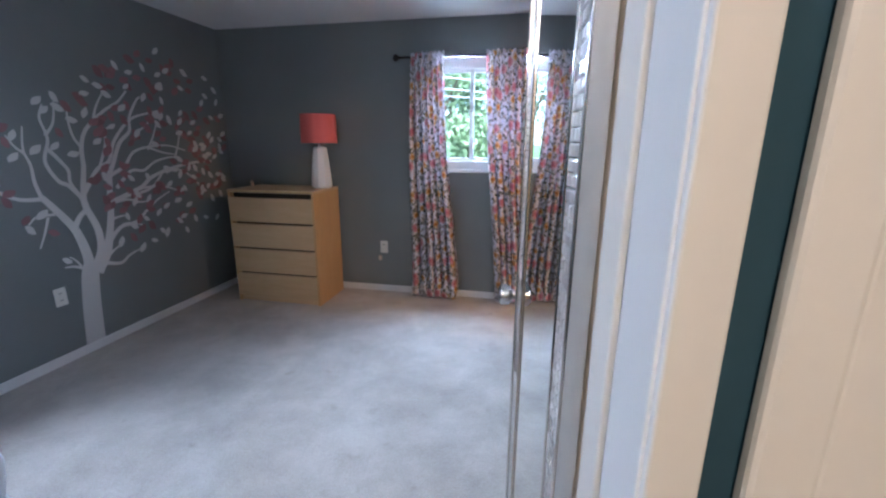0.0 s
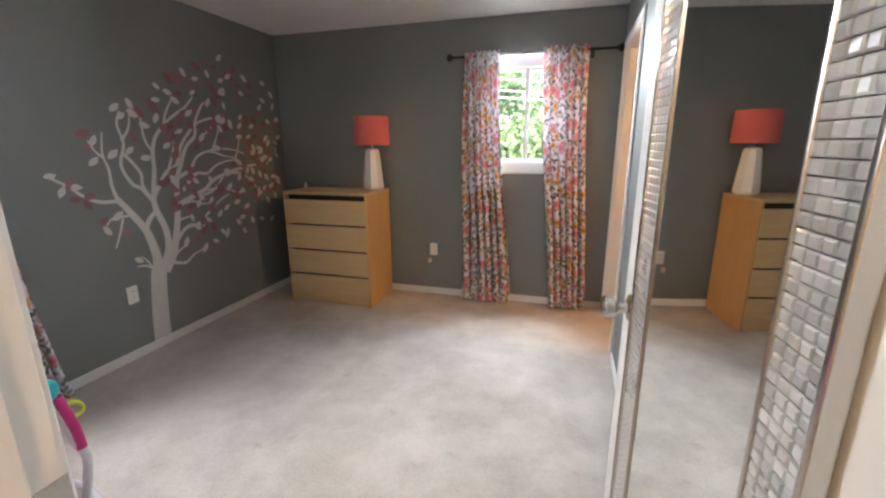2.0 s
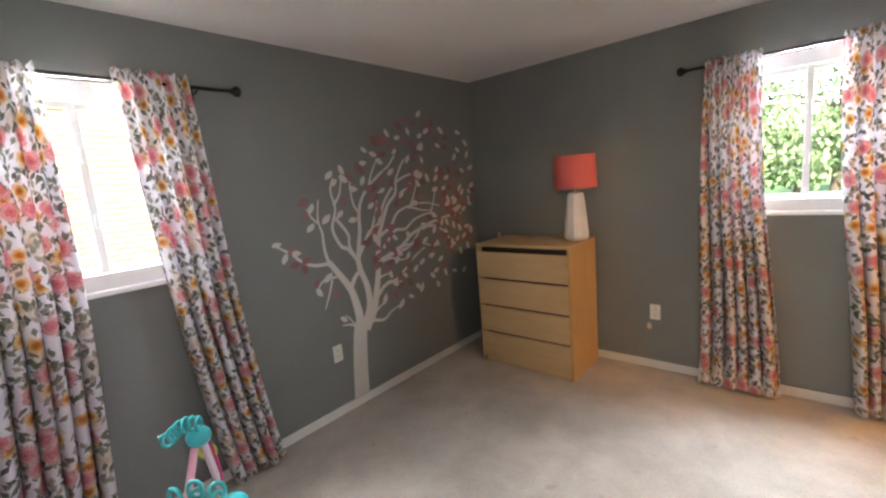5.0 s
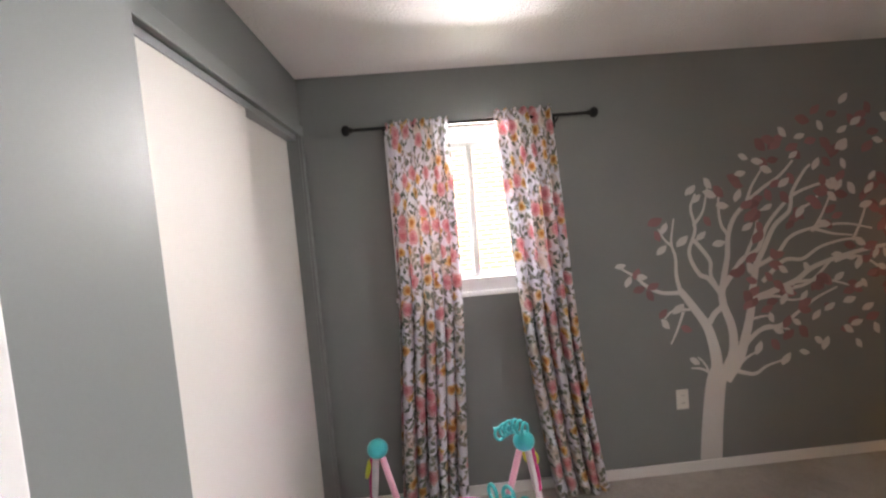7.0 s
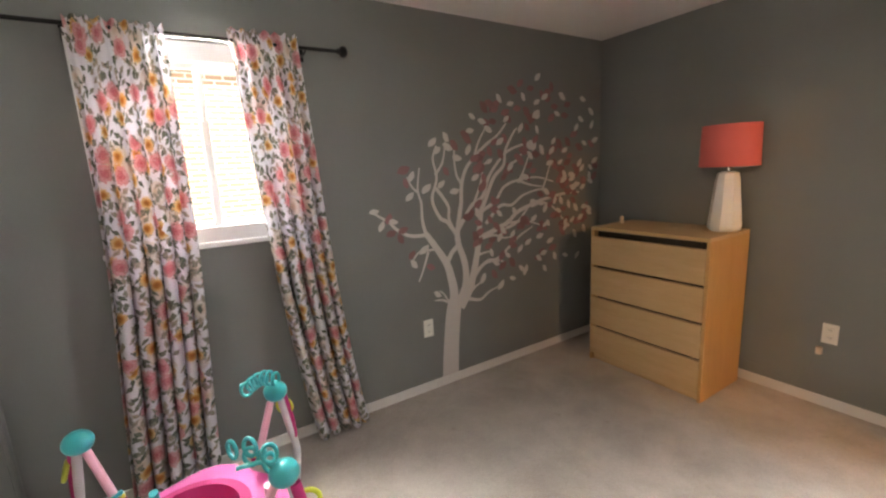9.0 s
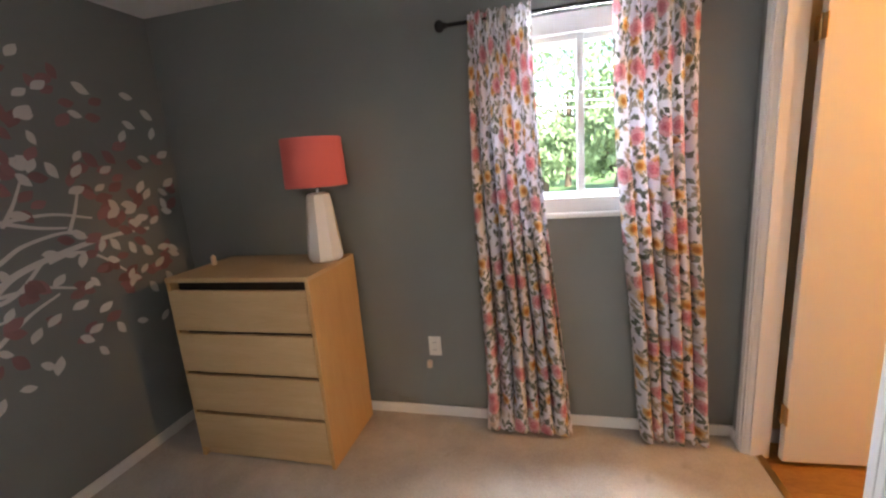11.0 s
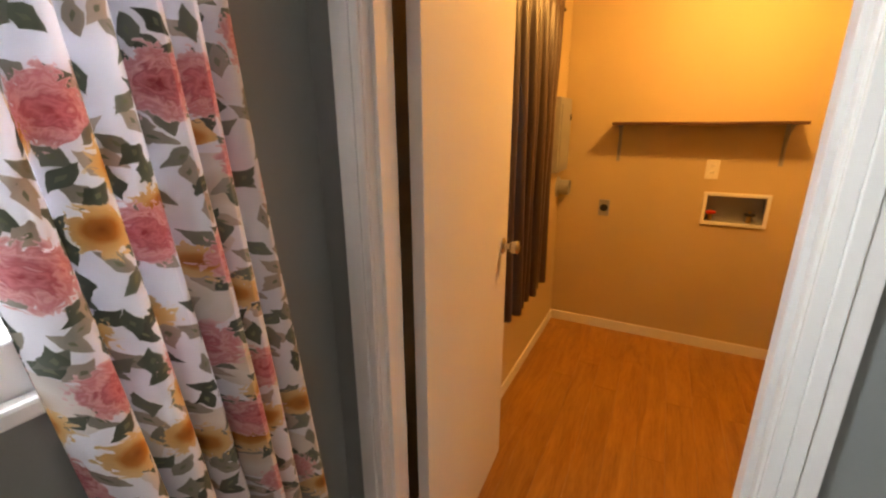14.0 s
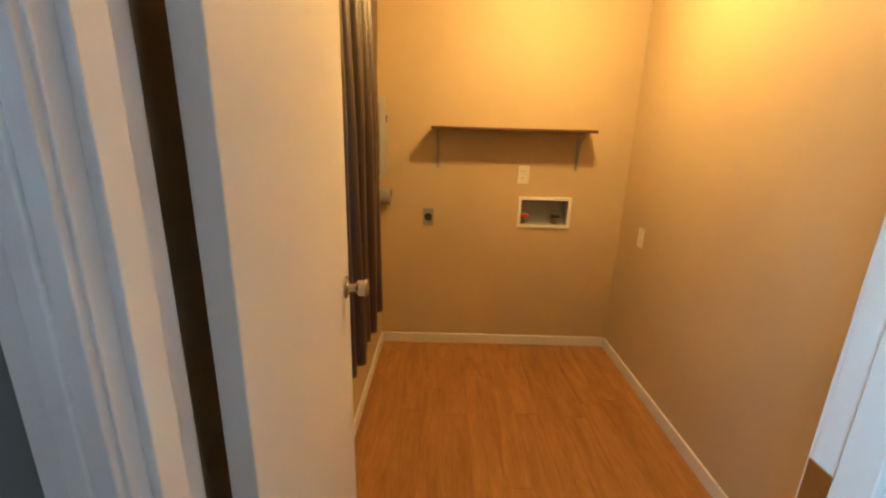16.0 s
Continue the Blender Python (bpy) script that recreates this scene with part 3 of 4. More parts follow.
def curtain(name, label, category, group, m, top, bottom, z_top, z_bottom, folds, material, seed, off=ROD_OFF, amp=0.03, sweep=0.0, cloth=1.15, flare=0.05):
    """A gathered panel on a rod: local x along the wall, -y into the room."""
    rnd = random.Random(seed)
    ph = [rnd.uniform(0, 6.28) for _ in range(5)]
    nu, nv = folds * 14, 64
    bm = bmesh.new()
    uv = bm.loops.layers.uv.new("UVMap")
    grid = []
    for j in range(nv + 1):
        v = j / nv
        z = z_top + (z_bottom - z_top) * v
        e = v ** 1.3
        a0, a1 = top[0] + (bottom[0] - top[0]) * e, top[1] + (bottom[1] - top[1]) * e
        row = []
        for i in range(nu + 1):
            u = i / nu
            uu = u + 0.02 * math.sin(3.1 * u * 2 + ph[0] + v * 1.5)
            wave = math.sin(2 * math.pi * folds * uu + ph[1] + 0.8 * math.sin(v * 2.2 + ph[2]))
            wave = math.copysign(abs(wave) ** 0.8, wave) + 0.35 * math.sin(2 * math.pi * folds * 0.37 * uu + ph[3] + v * 2.0)
            depth = amp * (0.30 + 0.85 * min(1.0, v * 2.4))
            if v < 0.035:
                depth = amp * 0.28 + 0.004 * math.sin(2 * math.pi * folds * 2.6 * u + ph[4])
            near_rod = math.exp(-((z - ROD_Z) / 0.018) ** 2)
            y = off - 0.012 + depth * wave * (1 - 0.4 * near_rod) - sweep * v ** 2 - (flare * max(0, v - 0.93) / 0.07 * (0.6 + 0.4 * wave))
            x = a0 + (a1 - a0) * u + 0.006 * math.sin(7 * v + ph[2]) + 0.010 * math.cos(2 * math.pi * folds * uu + ph[1]) * min(1, v * 2)
            zz = z + 0.008 * math.sin(2 * math.pi * folds * u * 1.3 + ph[4]) * (1 if v < 0.02 else 0) + (0.015 * (0.5 + 0.5 * wave) if j == nv else 0)
            row.append(bm.verts.new((x, min(y, -0.032), zz)))
        grid.append(row)
    wide = max(top[1] - top[0], bottom[1] - bottom[0]) * cloth * 1.65
    for j in range(nv):
        for i in range(nu):
            f = bm.faces.new((grid[j][i], grid[j][i + 1], grid[j + 1][i + 1], grid[j + 1][i]))
            for loop, (di, dj) in zip(f.loops, ((0, 0), (1, 0), (1, 1), (0, 1))):
                loop[uv].uv = ((i + di) / nu * wide + seed * 1.37, (1 - (j + dj) / nv) * (z_top - z_bottom))
    c = thing(name, label, category, group, m)
    ob = part("panel", bm, material, c, smooth=True)
    s = ob.modifiers.new("cloth", "SOLIDIFY")
    s.thickness, s.offset = 0.0015, 0
    return c


FLOWER = "sheer white rose-and-leaf print curtain"
rod(0.325, 1.575, TO_WEST, "black iron curtain rod over the brick-facing window")
rod(-1.107, 0.147, TO_NORTH, "black iron curtain rod over the garden window")
curtain("curtain", FLOWER + " by the closet", "curtain", "floral curtains", TO_WEST, (0.515, 0.835), (0.415, 0.77), 2.095, 0.03, 6, M_FLORAL, 1, amp=0.026, flare=0.02)
curtain("curtain", FLOWER + " beside the mural", "curtain", "floral curtains", TO_WEST, (1.065, 1.365), (1.24, 1.54), 2.115, 0.026, 5, M_FLORAL, 2, amp=0.03, flare=0.03)
curtain("curtain", FLOWER + " beside the wall socket", "curtain", "floral curtains", TO_NORTH, (-1.0, -0.72), (-1.0, -0.56), 2.10, 0.026, 6, M_FLORAL, 3, amp=0.032, flare=0.09)
curtain("curtain", FLOWER + " beside the laundry doorway", "curtain", "floral curtains", TO_NORTH, (-0.385, -0.05), (-0.25, 0.05), 2.10, 0.026, 6, M_FLORAL, 4, amp=0.032, flare=0.06)


# ---- the mural ----
mural = thing("wall_mural", "white tree mural with mauve leaves on grey wall", "mural")


def bough(name, w0, w1, *points):
    """A tapering painted limb, two millimetres proud of the wall; points are (y, z)."""
    run = along([(0, y, z) for y, z in points], 8)
    bm = bmesh.new()
    rows = []
    for k, q in enumerate(run):
        d = (run[min(k + 1, len(run) - 1)] - run[max(k - 1, 0)]).normalized()
        s = Vector((0, -d.z, d.y)) * (w0 + (w1 - w0) * k / (len(run) - 1)) * 0.5
        rows.append([bm.verts.new((x, q.y + t.y, q.z + t.z)) for x, t in ((0.0005, s), (0.0022, s), (0.0022, -s), (0.0005, -s))])
    for a, b in zip(rows, rows[1:]):
        for i in range(4):
            bm.faces.new((a[i], a[(i + 1) % 4], b[(i + 1) % 4], b[i]))
    bm.faces.new(rows[0])
    bm.faces.new(rows[-1][::-1])
    global LAYER
    LAYER += 0.00004
    part(name, bm, M_MURAL, mural, m=Matrix.Translation((WALL_W + LAYER, 0, 0)))


LAYER = 0.0
bough("trunk", 0.131, 0.112, (2.20, 0.02), (2.22, 0.27), (2.25, 0.50), (2.28, 0.59))
bough("limb", 0.073, 0.036, (2.26, 0.53), (2.26, 0.65), (2.24, 0.76), (2.21, 0.85), (2.14, 0.96), (2.07, 1.06))
bough("branch", 0.024, 0.011, (2.08, 1.05), (1.96, 1.06), (1.87, 1.11), (1.82, 1.16), (1.76, 1.20), (1.72, 1.23))
bough("branch", 0.024, 0.008, (2.07, 1.05), (2.05, 1.15), (2.05, 1.25), (2.03, 1.34), (2.05, 1.47))
bough("branch", 0.015, 0.008, (2.03, 1.32), (1.99, 1.36), (1.96, 1.42))
bough("branch", 0.016, 0.008, (2.12, 0.95), (2.02, 0.95), (1.97, 0.91))
bough("branch", 0.016, 0.008, (2.08, 0.94), (2.04, 0.84), (2.00, 0.76))
bough("branch", 0.036, 0.011, (2.22, 0.85), (2.26, 0.91), (2.32, 0.98), (2.24, 1.11), (2.18, 1.15), (2.13, 1.27), (2.17, 1.40), (2.15, 1.52), (2.18, 1.60))
bough("branch", 0.024, 0.017, (2.15, 1.35), (2.20, 1.29), (2.25, 1.21), (2.25, 1.13), (2.31, 1.02))
bough("branch", 0.020, 0.007, (2.16, 1.42), (2.22, 1.50), (2.25, 1.63))
bough("limb", 0.060, 0.030, (2.31, 0.57), (2.36, 0.68), (2.36, 0.82), (2.31, 0.98), (2.32, 1.09), (2.35, 1.23))
bough("branch", 0.030, 0.013, (2.35, 1.22), (2.36, 1.35), (2.40, 1.45), (2.48, 1.53), (2.57, 1.60), (2.67, 1.66), (2.75, 1.74))
bough("branch", 0.032, 0.014, (2.32, 1.06), (2.39, 1.15), (2.44, 1.21), (2.53, 1.26), (2.59, 1.39), (2.70, 1.51), (2.80, 1.57), (3.00, 1.62))
bough("branch", 0.020, 0.008, (2.47, 1.52), (2.51, 1.62), (2.60, 1.75))
bough("branch", 0.020, 0.008, (2.36, 1.35), (2.32, 1.42), (2.31, 1.54), (2.33, 1.62))
bough("branch", 0.020, 0.009, (2.46, 1.23), (2.52, 1.36), (2.54, 1.46), (2.60, 1.50))
bough("limb", 0.068, 0.034, (2.31, 0.52), (2.39, 0.63), (2.43, 0.74), (2.47, 0.89), (2.49, 1.03), (2.52, 1.19))
bough("branch", 0.034, 0.013, (2.52, 1.18), (2.56, 1.25), (2.63, 1.38), (2.72, 1.46), (2.74, 1.56), (2.81, 1.67), (2.85, 1.71))
bough("branch", 0.039, 0.016, (2.48, 0.97), (2.64, 1.02), (2.75, 1.06), (2.86, 1.13), (3.09, 1.19), (3.33, 1.22), (3.50, 1.22))
bough("branch", 0.026, 0.010, (2.52, 1.16), (2.64, 1.22), (2.72, 1.31), (2.85, 1.35), (3.04, 1.36), (3.21, 1.32))
bough("branch", 0.018, 0.010, (2.85, 1.35), (2.97, 1.31), (3.09, 1.29))
bough("branch", 0.026, 0.010, (2.55, 1.07), (2.68, 1.18), (2.79, 1.18), (2.90, 1.24), (3.06, 1.27), (3.16, 1.25))
bough("branch", 0.017, 0.009, (2.49, 0.97), (2.62, 0.98), (2.71, 0.95), (2.81, 0.95))
bough("branch", 0.030, 0.010, (2.40, 0.68), (2.52, 0.79), (2.65, 0.81), (2.76, 0.88), (2.87, 0.95), (2.99, 1.00))
bough("branch", 0.017, 0.009, (2.42, 0.69), (2.55, 0.81), (2.70, 0.78))
bough("branch", 0.021, 0.009, (2.37, 0.58), (2.44, 0.64), (2.53, 0.68))
bough("branch", 0.026, 0.009, (2.37, 0.57), (2.48, 0.54), (2.56, 0.58), (2.68, 0.61))
bough("branch", 0.018, 0.010, (2.73, 1.05), (2.91, 1.05), (3.08, 1.00))
bough("branch", 0.018, 0.009, (2.85, 1.33), (2.91, 1.42), (2.96, 1.52))
bough("branch", 0.018, 0.010, (3.09, 1.26), (3.14, 1.36), (3.18, 1.47))
bough("branch", 0.019, 0.010, (2.98, 1.15), (3.09, 1.17), (3.20, 1.13), (3.34, 1.00))
bough("branch", 0.017, 0.009, (2.47, 0.86), (2.54, 0.87), (2.60, 0.87))
bough("branch", 0.020, 0.008, (2.24, 0.56), (2.17, 0.60), (2.11, 0.61))
bough("branch", 0.012, 0.008, (2.21, 0.59), (2.18, 0.64), (2.15, 0.67))
bough("branch", 0.023, 0.009, (2.64, 1.01), (2.82, 1.04), (2.95, 1.15), (3.00, 1.19))
bough("branch", 0.018, 0.009, (2.75, 1.45), (2.84, 1.49), (2.91, 1.55))

LEAVES_A = [(1.73, 1.23), (1.77, 1.14), (1.85, 1.16), (1.99, 1.42), (1.97, 1.30), (2.09, 1.34), (2.20, 1.36), (2.15, 1.62), (2.18, 1.57), (2.25, 1.65), (2.26, 1.59), (2.30, 1.31), (1.97, 0.88), (2.05, 0.96), (2.13, 0.65), (2.46, 1.78), (2.54, 1.75), (2.44, 1.69), (2.59, 1.70), (2.42, 1.57), (2.33, 1.52), (2.59, 1.49), (2.47, 1.39), (2.48, 1.15), (2.69, 1.90), (2.79, 1.87), (2.91, 1.92), (3.04, 1.89), (3.05, 2.06), (3.12, 1.93), (3.30, 1.94), (3.53, 1.93), (3.04, 1.79), (2.75, 1.77), (2.88, 1.71), (3.04, 1.70), (3.46, 1.72), (3.51, 1.78)]
LEAVES_B = [(3.63, 1.84), (3.64, 1.74), (3.21, 1.62), (3.19, 1.55), (3.33, 1.55), (2.97, 1.52), (2.78, 1.45), (3.17, 1.46), (3.50, 1.45), (3.63, 1.41), (3.41, 1.36), (3.63, 1.30), (3.32, 1.33), (3.44, 1.27), (3.54, 1.26), (2.92, 1.37), (3.13, 1.25), (3.12, 1.13), (3.29, 1.17), (3.46, 1.10), (3.56, 1.10), (2.69, 1.62), (3.01, 1.58), (2.67, 1.13), (2.81, 1.13), (2.70, 1.01), (3.00, 1.06), (3.15, 1.01), (3.06, 0.92), (3.17, 0.87), (2.67, 0.96), (2.79, 0.97), (2.94, 0.89), (2.86, 0.85), (3.05, 0.75), (3.22, 0.74), (3.34, 0.73), (3.48, 0.71), (3.11, 0.66), (2.78, 0.64)]
LEAVES_C = [(2.67, 0.61), (2.51, 0.69), (2.59, 0.86), (2.63, 0.78), (2.74, 0.82), (2.87, 0.70), (2.91, 0.68), (3.34, 0.96), (3.45, 0.89), (3.00, 1.18), (3.07, 1.17), (3.56, 0.92), (3.34, 1.00)]
LEAVES_PINK = [(1.94, 1.46), (1.95, 1.38), (1.82, 1.18), (1.83, 1.09), (1.91, 1.10), (1.89, 1.05), (1.96, 0.94), (2.09, 0.84), (2.31, 1.60), (2.56, 1.84), (2.65, 1.83), (2.63, 1.75), (2.81, 1.96), (2.94, 1.82), (2.98, 1.98), (3.19, 2.00), (2.42, 1.63), (2.96, 1.45), (2.60, 0.95), (3.08, 0.80), (2.69, 0.75), (2.78, 0.76), (2.61, 0.70), (2.24, 1.44), (2.51, 1.47), (3.29, 1.41), (3.36, 1.46), (2.72, 1.38)]


def leaf_mesh(name, material, length, width):
    bm = bmesh.new()
    n = 7
    rings = []
    for x in (0.0, 0.0012):
        up = [bm.verts.new((x, -length / 2 + length * k / n, width / 2 * math.sin(math.pi * (k / n) ** 0.8) ** 0.9)) for k in range(n + 1)]
        dn = [bm.verts.new((x, -length / 2 + length * k / n, -width / 2 * math.sin(math.pi * (k / n) ** 1.15) ** 0.9)) for k in range(n - 1, 0, -1)]
        rings.append(up + dn)
    a, b = rings
    bm.faces.new(a[::-1])
    bm.faces.new(b)
    for k in range(len(a)):
        bm.faces.new((a[k], a[(k + 1) % len(a)], b[(k + 1) % len(a)], b[k]))
    me = bpy.data.meshes.new(name)
    bm.to_mesh(me)
    bm.free()
    me.materials.append(material)
    return me


LEAF_WHITE = leaf_mesh("leaf", M_MURAL, 0.078, 0.040)
LEAF_MAUVE = leaf_mesh("leaf", M_MAUVE, 0.085, 0.050)
leaf_rnd = random.Random(7)


def leaf(mesh, y, z, x):
    ob = new("leaf", mesh)
    ob.parent = mural
    s = leaf_rnd.uniform(0.8, 1.15)
    ob.matrix_basis = Matrix.Translation((WALL_W + x, y, z)) @ pose(0, 0, 0, leaf_rnd.choice((1, -1)) * leaf_rnd.uniform(5, 70)) @ Matrix.Diagonal((1, s, s, 1))


for y, z in LEAVES_A + LEAVES_B + LEAVES_C:
    leaf(LEAF_WHITE, y, z, 0.0050 + leaf_rnd.uniform(0, 0.0006))
for y, z in LEAVES_PINK:
    leaf(LEAF_MAUVE, y, z, 0.0042 + leaf_rnd.uniform(0, 0.0005))
placed = 0
while placed < 120:
    y, z = leaf_rnd.uniform(2.35, 3.7), leaf_rnd.uniform(0.68, 2.02)
    inside = ((y - 3.0) / 0.72) ** 2 + ((z - 1.36) / 0.66) ** 2
    if inside < 1 and (inside > 0.25 or leaf_rnd.random() < 0.5):
        leaf(LEAF_MAUVE, y, z, 0.0038 + leaf_rnd.uniform(0, 0.0005))
        if placed % 3 == 0 and y > 2.9:
            leaf(LEAF_WHITE, min(y + 0.06, 3.68), z + 0.03, 0.0050 + leaf_rnd.uniform(0, 0.0006))
        placed += 1


# ---- dresser, lamp, figurine ----
def dresser(x0, x1, y0, y1, top):
    base = CARPET
    d = thing("dresser", "light birch-veneer dresser with four flush drawers", "dresser")
    # sides carry the warm light in their deeper orange veneer
    part("side_panel", box(x0, x0 + 0.02, y0 + 0.004, y1, base, top - 0.022, 0.002), M_BIRCHWARM, d)
    part("side_panel", box(x1 - 0.02, x1, y0 + 0.004, y1, base, top - 0.022, 0.002), M_BIRCHWARM, d)
    part("top_panel", box(x0, x1, y0, y1, top - 0.022, top, 0.002), M_BIRCH, d)
    part("back_panel", box(x0 + 0.02, x1 - 0.02, y1 - 0.012, y1 - 0.002, 0.02, top - 0.022), M_BIRCH, d)
    part("plinth", box(x0 + 0.02, x1 - 0.02, y0 + 0.03, y0 + 0.045, base, 0.08), M_BIRCH, d)
    part("carcass", box(x0 + 0.021, x1 - 0.021, y0 + 0.055, y1 - 0.014, 0.03, top - 0.03), M_DARKGAP, d, "dark gaps between the drawers")
    z0, step = 0.055, (top - 0.048 - 0.055) / 4
    for k in range(4):
        a, b = z0 + k * step, z0 + (k + 1) * step - 0.018
        bm = bmesh.new()
        prof = [(y0 + 0.002, a), (y0 + 0.002, b - 0.004), (y0 + 0.006, b), (y0 + 0.022, b), (y0 + 0.022, a)]
        ends = [[bm.verts.new((x, y, z)) for y, z in prof] for x in (x0 + 0.003, x1 - 0.021)]
        bm.faces.new(ends[0])
        bm.faces.new(ends[1][::-1])
        for i in range(5):
            bm.faces.new((ends[0][i], ends[1][i], ends[1][(i + 1) % 5], ends[0][(i + 1) % 5]))
        part("drawer", bm, M_BIRCH, d)
    return d


dresser(-2.513, -1.718, 3.225, 3.70, 1.0)
LAMP = Matrix.Translation((-1.80, 3.555, 1.0))
lampthing = thing("table_lamp", "white faceted ceramic lamp with coral drum shade", "table lamp", m=LAMP)
part("base", lathe([(0.072, 0.0), (0.088, 0.012), (0.092, 0.03), (0.084, 0.12), (0.066, 0.30), (0.058, 0.345), (0.03, 0.355)], 9), M_CERAMIC, lampthing, "white faceted ceramic base")
part("stem", lathe([(0.012, 0.345), (0.012, 0.60)], 12), M_NICKEL, lampthing)
shade = [(0.150, 0.385), (0.154, 0.385), (0.148, 0.622), (0.144, 0.622)]
bm = bmesh.new()
n = 48
rings = [[bm.verts.new((r * math.cos(2 * math.pi * k / n), r * math.sin(2 * math.pi * k / n), z)) for k in range(n)] for r, z in shade]
for i in range(4):
    for k in range(n):
        bm.faces.new((rings[i][k], rings[i][(k + 1) % n], rings[(i + 1) % 4][(k + 1) % n], rings[(i + 1) % 4][k]))
part("shade", bm, M_CORAL, lampthing, "coral linen drum shade", True)
part("spider", boxes((-0.145, 0.145, -0.002, 0.002, 0.600, 0.604), (-0.002, 0.002, -0.145, 0.145, 0.604, 0.608)), M_NICKEL, lampthing)
part("cord", tube([(0.0, 0.08, 0.01), (0.04, 0.13, 0.006), (0.05, 0.17, -0.3), (0.06, 0.178, -0.8), (0.2, 0.18, -0.87), (0.36, 0.185, -0.90), (0.45, 0.188, -0.68)], 0.0025, 6), M_WALL, lampthing)
fig = thing("figurine", "tiny pale figurine on the dresser top", "figurine", m=Matrix.Translation((-2.50 + 0.04, 3.50, 1.0)))
part("body", lathe([(0.014, 0), (0.016, 0.01), (0.012, 0.025), (0.015, 0.035), (0.011, 0.048), (0.003, 0.054)], 14), M_FIG, fig, smooth=True)


# ---- wall plates ----
def outlet(m, label, plug=False):
    o = thing("wall_socket", label, "wall socket", m=m)
    part("plate", box(-0.036, 0.036, -0.006, -0.0005, -0.058, 0.058, 0.003), M_PLASTIC, o)
    for z in (-0.022, 0.022):
        part("receptacle", box(-0.017, 0.017, -0.0085, -0.0055, z - 0.014, z + 0.014, 0.002), M_PLASTIC, o)
        for x in (-0.006, 0.006):
            part("slot", box(x - 0.0014, x + 0.0014, -0.0092, -0.008, z - 0.003, z + 0.006), M_BLACK, o)
    if plug:
        part("plug", box(-0.05, -0.022, -0.03, -0.001, -0.128, -0.085, 0.006), M_FIG, o, "small pale plug-in adapter")


def switch(m, label):
    o = thing("light_switch", label, "light switch", m=m)
    part("plate", box(-0.036, 0.036, -0.006, -0.0005, -0.058, 0.058, 0.003), M_PLASTIC, o)
    part("toggle", box(-0.005, 0.005, -0.016, -0.0055, -0.004, 0.012, 0.002), M_PLASTIC, o)


outlet(Matrix.Translation((-1.307, WALL_N, 0.437)), "ivory wall socket with a small plug-in adapter", True)
outlet(pose(WALL_W, 2.047, 0.435, 0, 0, 90), "ivory wall socket beside the mural trunk")
outlet(pose(WALL_E, 2.17, 0.43, 0, 0, -90), "ivory wall socket low on the grey wall")


nail = thing("nail", "small dark nail stuck in a grey wall", "nail", m=pose(-0.80, ENTRY_Y, 1.50))
part("head", spun([(0.004, 0.0), (0.004, 0.004), (0.002, 0.005)], pose(0, 0, 0, -90), 10), M_IRON, nail)


# ---- doors ----
def knob_set(parent, x, z, y_faces):
    for y, s in y_faces:
        k = part("door_knob", spun([(0.031, 0.0), (0.032, 0.004), (0.026, 0.008), (0.013, 0.011), (0.012, 0.03), (0.018, 0.034), (0.026, 0.040), (0.027, 0.058), (0.022, 0.064), (0.012, 0.066)], pose(x, y, z, -90 * s, 0, 0), 28), M_NICKEL, parent, "satin nickel door knob", True)


def hinge(parent, x, y, z):
    bm = boxes((x - 0.001, x + 0.0015, y - 0.036, y + 0.036, z - 0.045, z + 0.045))
    tube([(x - 0.004, y - 0.002, z - 0.047), (x - 0.004, y - 0.002, z + 0.047)], 0.0055, 10, bm=bm)
    part("hinge", bm, M_BRASS, parent, "worn brass hinge")


LW = 0.718
ldoor = thing("door_laundry", "plain white hollow door standing open into the laundry", "door", m=pose(LX0 + 0.036, LD1 - 0.011, 0, 0, 0, 2.9), kind="structure")
part("leaf", box(0.0, LW, -0.036, -0.001, 0.012, DOOR_Z - 0.004, 0.002), M_DOOR, ldoor)
knob_set(ldoor, LW - 0.062, 1.03, ((-0.036, -1), (-0.001, 1)))
part("latch_plate", box(LW - 0.0005, LW + 0.0015, -0.031, -0.007, 0.97, 1.03), M_NICKEL, ldoor)
for z in (0.24, 1.84):
    hinge(ldoor, -0.003, -0.012, z)
setting("strike_laundry", boxes((LX0 - 0.034, LX0 + 0.002, LD0, LD0 + 0.002, 1.02, 1.10), (LX0 - 0.026, LX0 - 0.012, LD0 + 0.0022, LD0 + 0.0027, 1.045, 1.075)), M_BRASS, "worn brass strike plate", "strike plate")

EW = 0.75
edoor = thing("door_entry", "white bedroom door standing open with a mosaic-framed mirror", "door", m=pose(JAMB_R - 0.004, ENTRY_Y + 0.012, 0, 0, 0, 95.6), kind="structure")
part("leaf", box(0.0, EW, -0.036, -0.001, 0.012, DOOR_Z - 0.004, 0.002), M_DOOR, edoor)
# in this leaf's own axes +y faces the room's west side
knob_set(edoor, EW - 0.065, 1.02, ((-0.001, 1), (-0.036, -1)))
part("latch_plate", box(EW - 0.0005, EW + 0.0015, -0.031, -0.007, 0.99, 1.05), M_NICKEL, edoor)
for z in (0.24, 1.84):
    hinge(edoor, -0.002, -0.015, z)
setting("strike_entry", boxes((JAMB_L + 0.0005, JAMB_L + 0.0025, ENTRY_Y - 0.068, ENTRY_Y + 0.004, 0.885, 0.985), bevel=0.0008), M_NICKEL, "satin nickel strike plate", "strike plate")
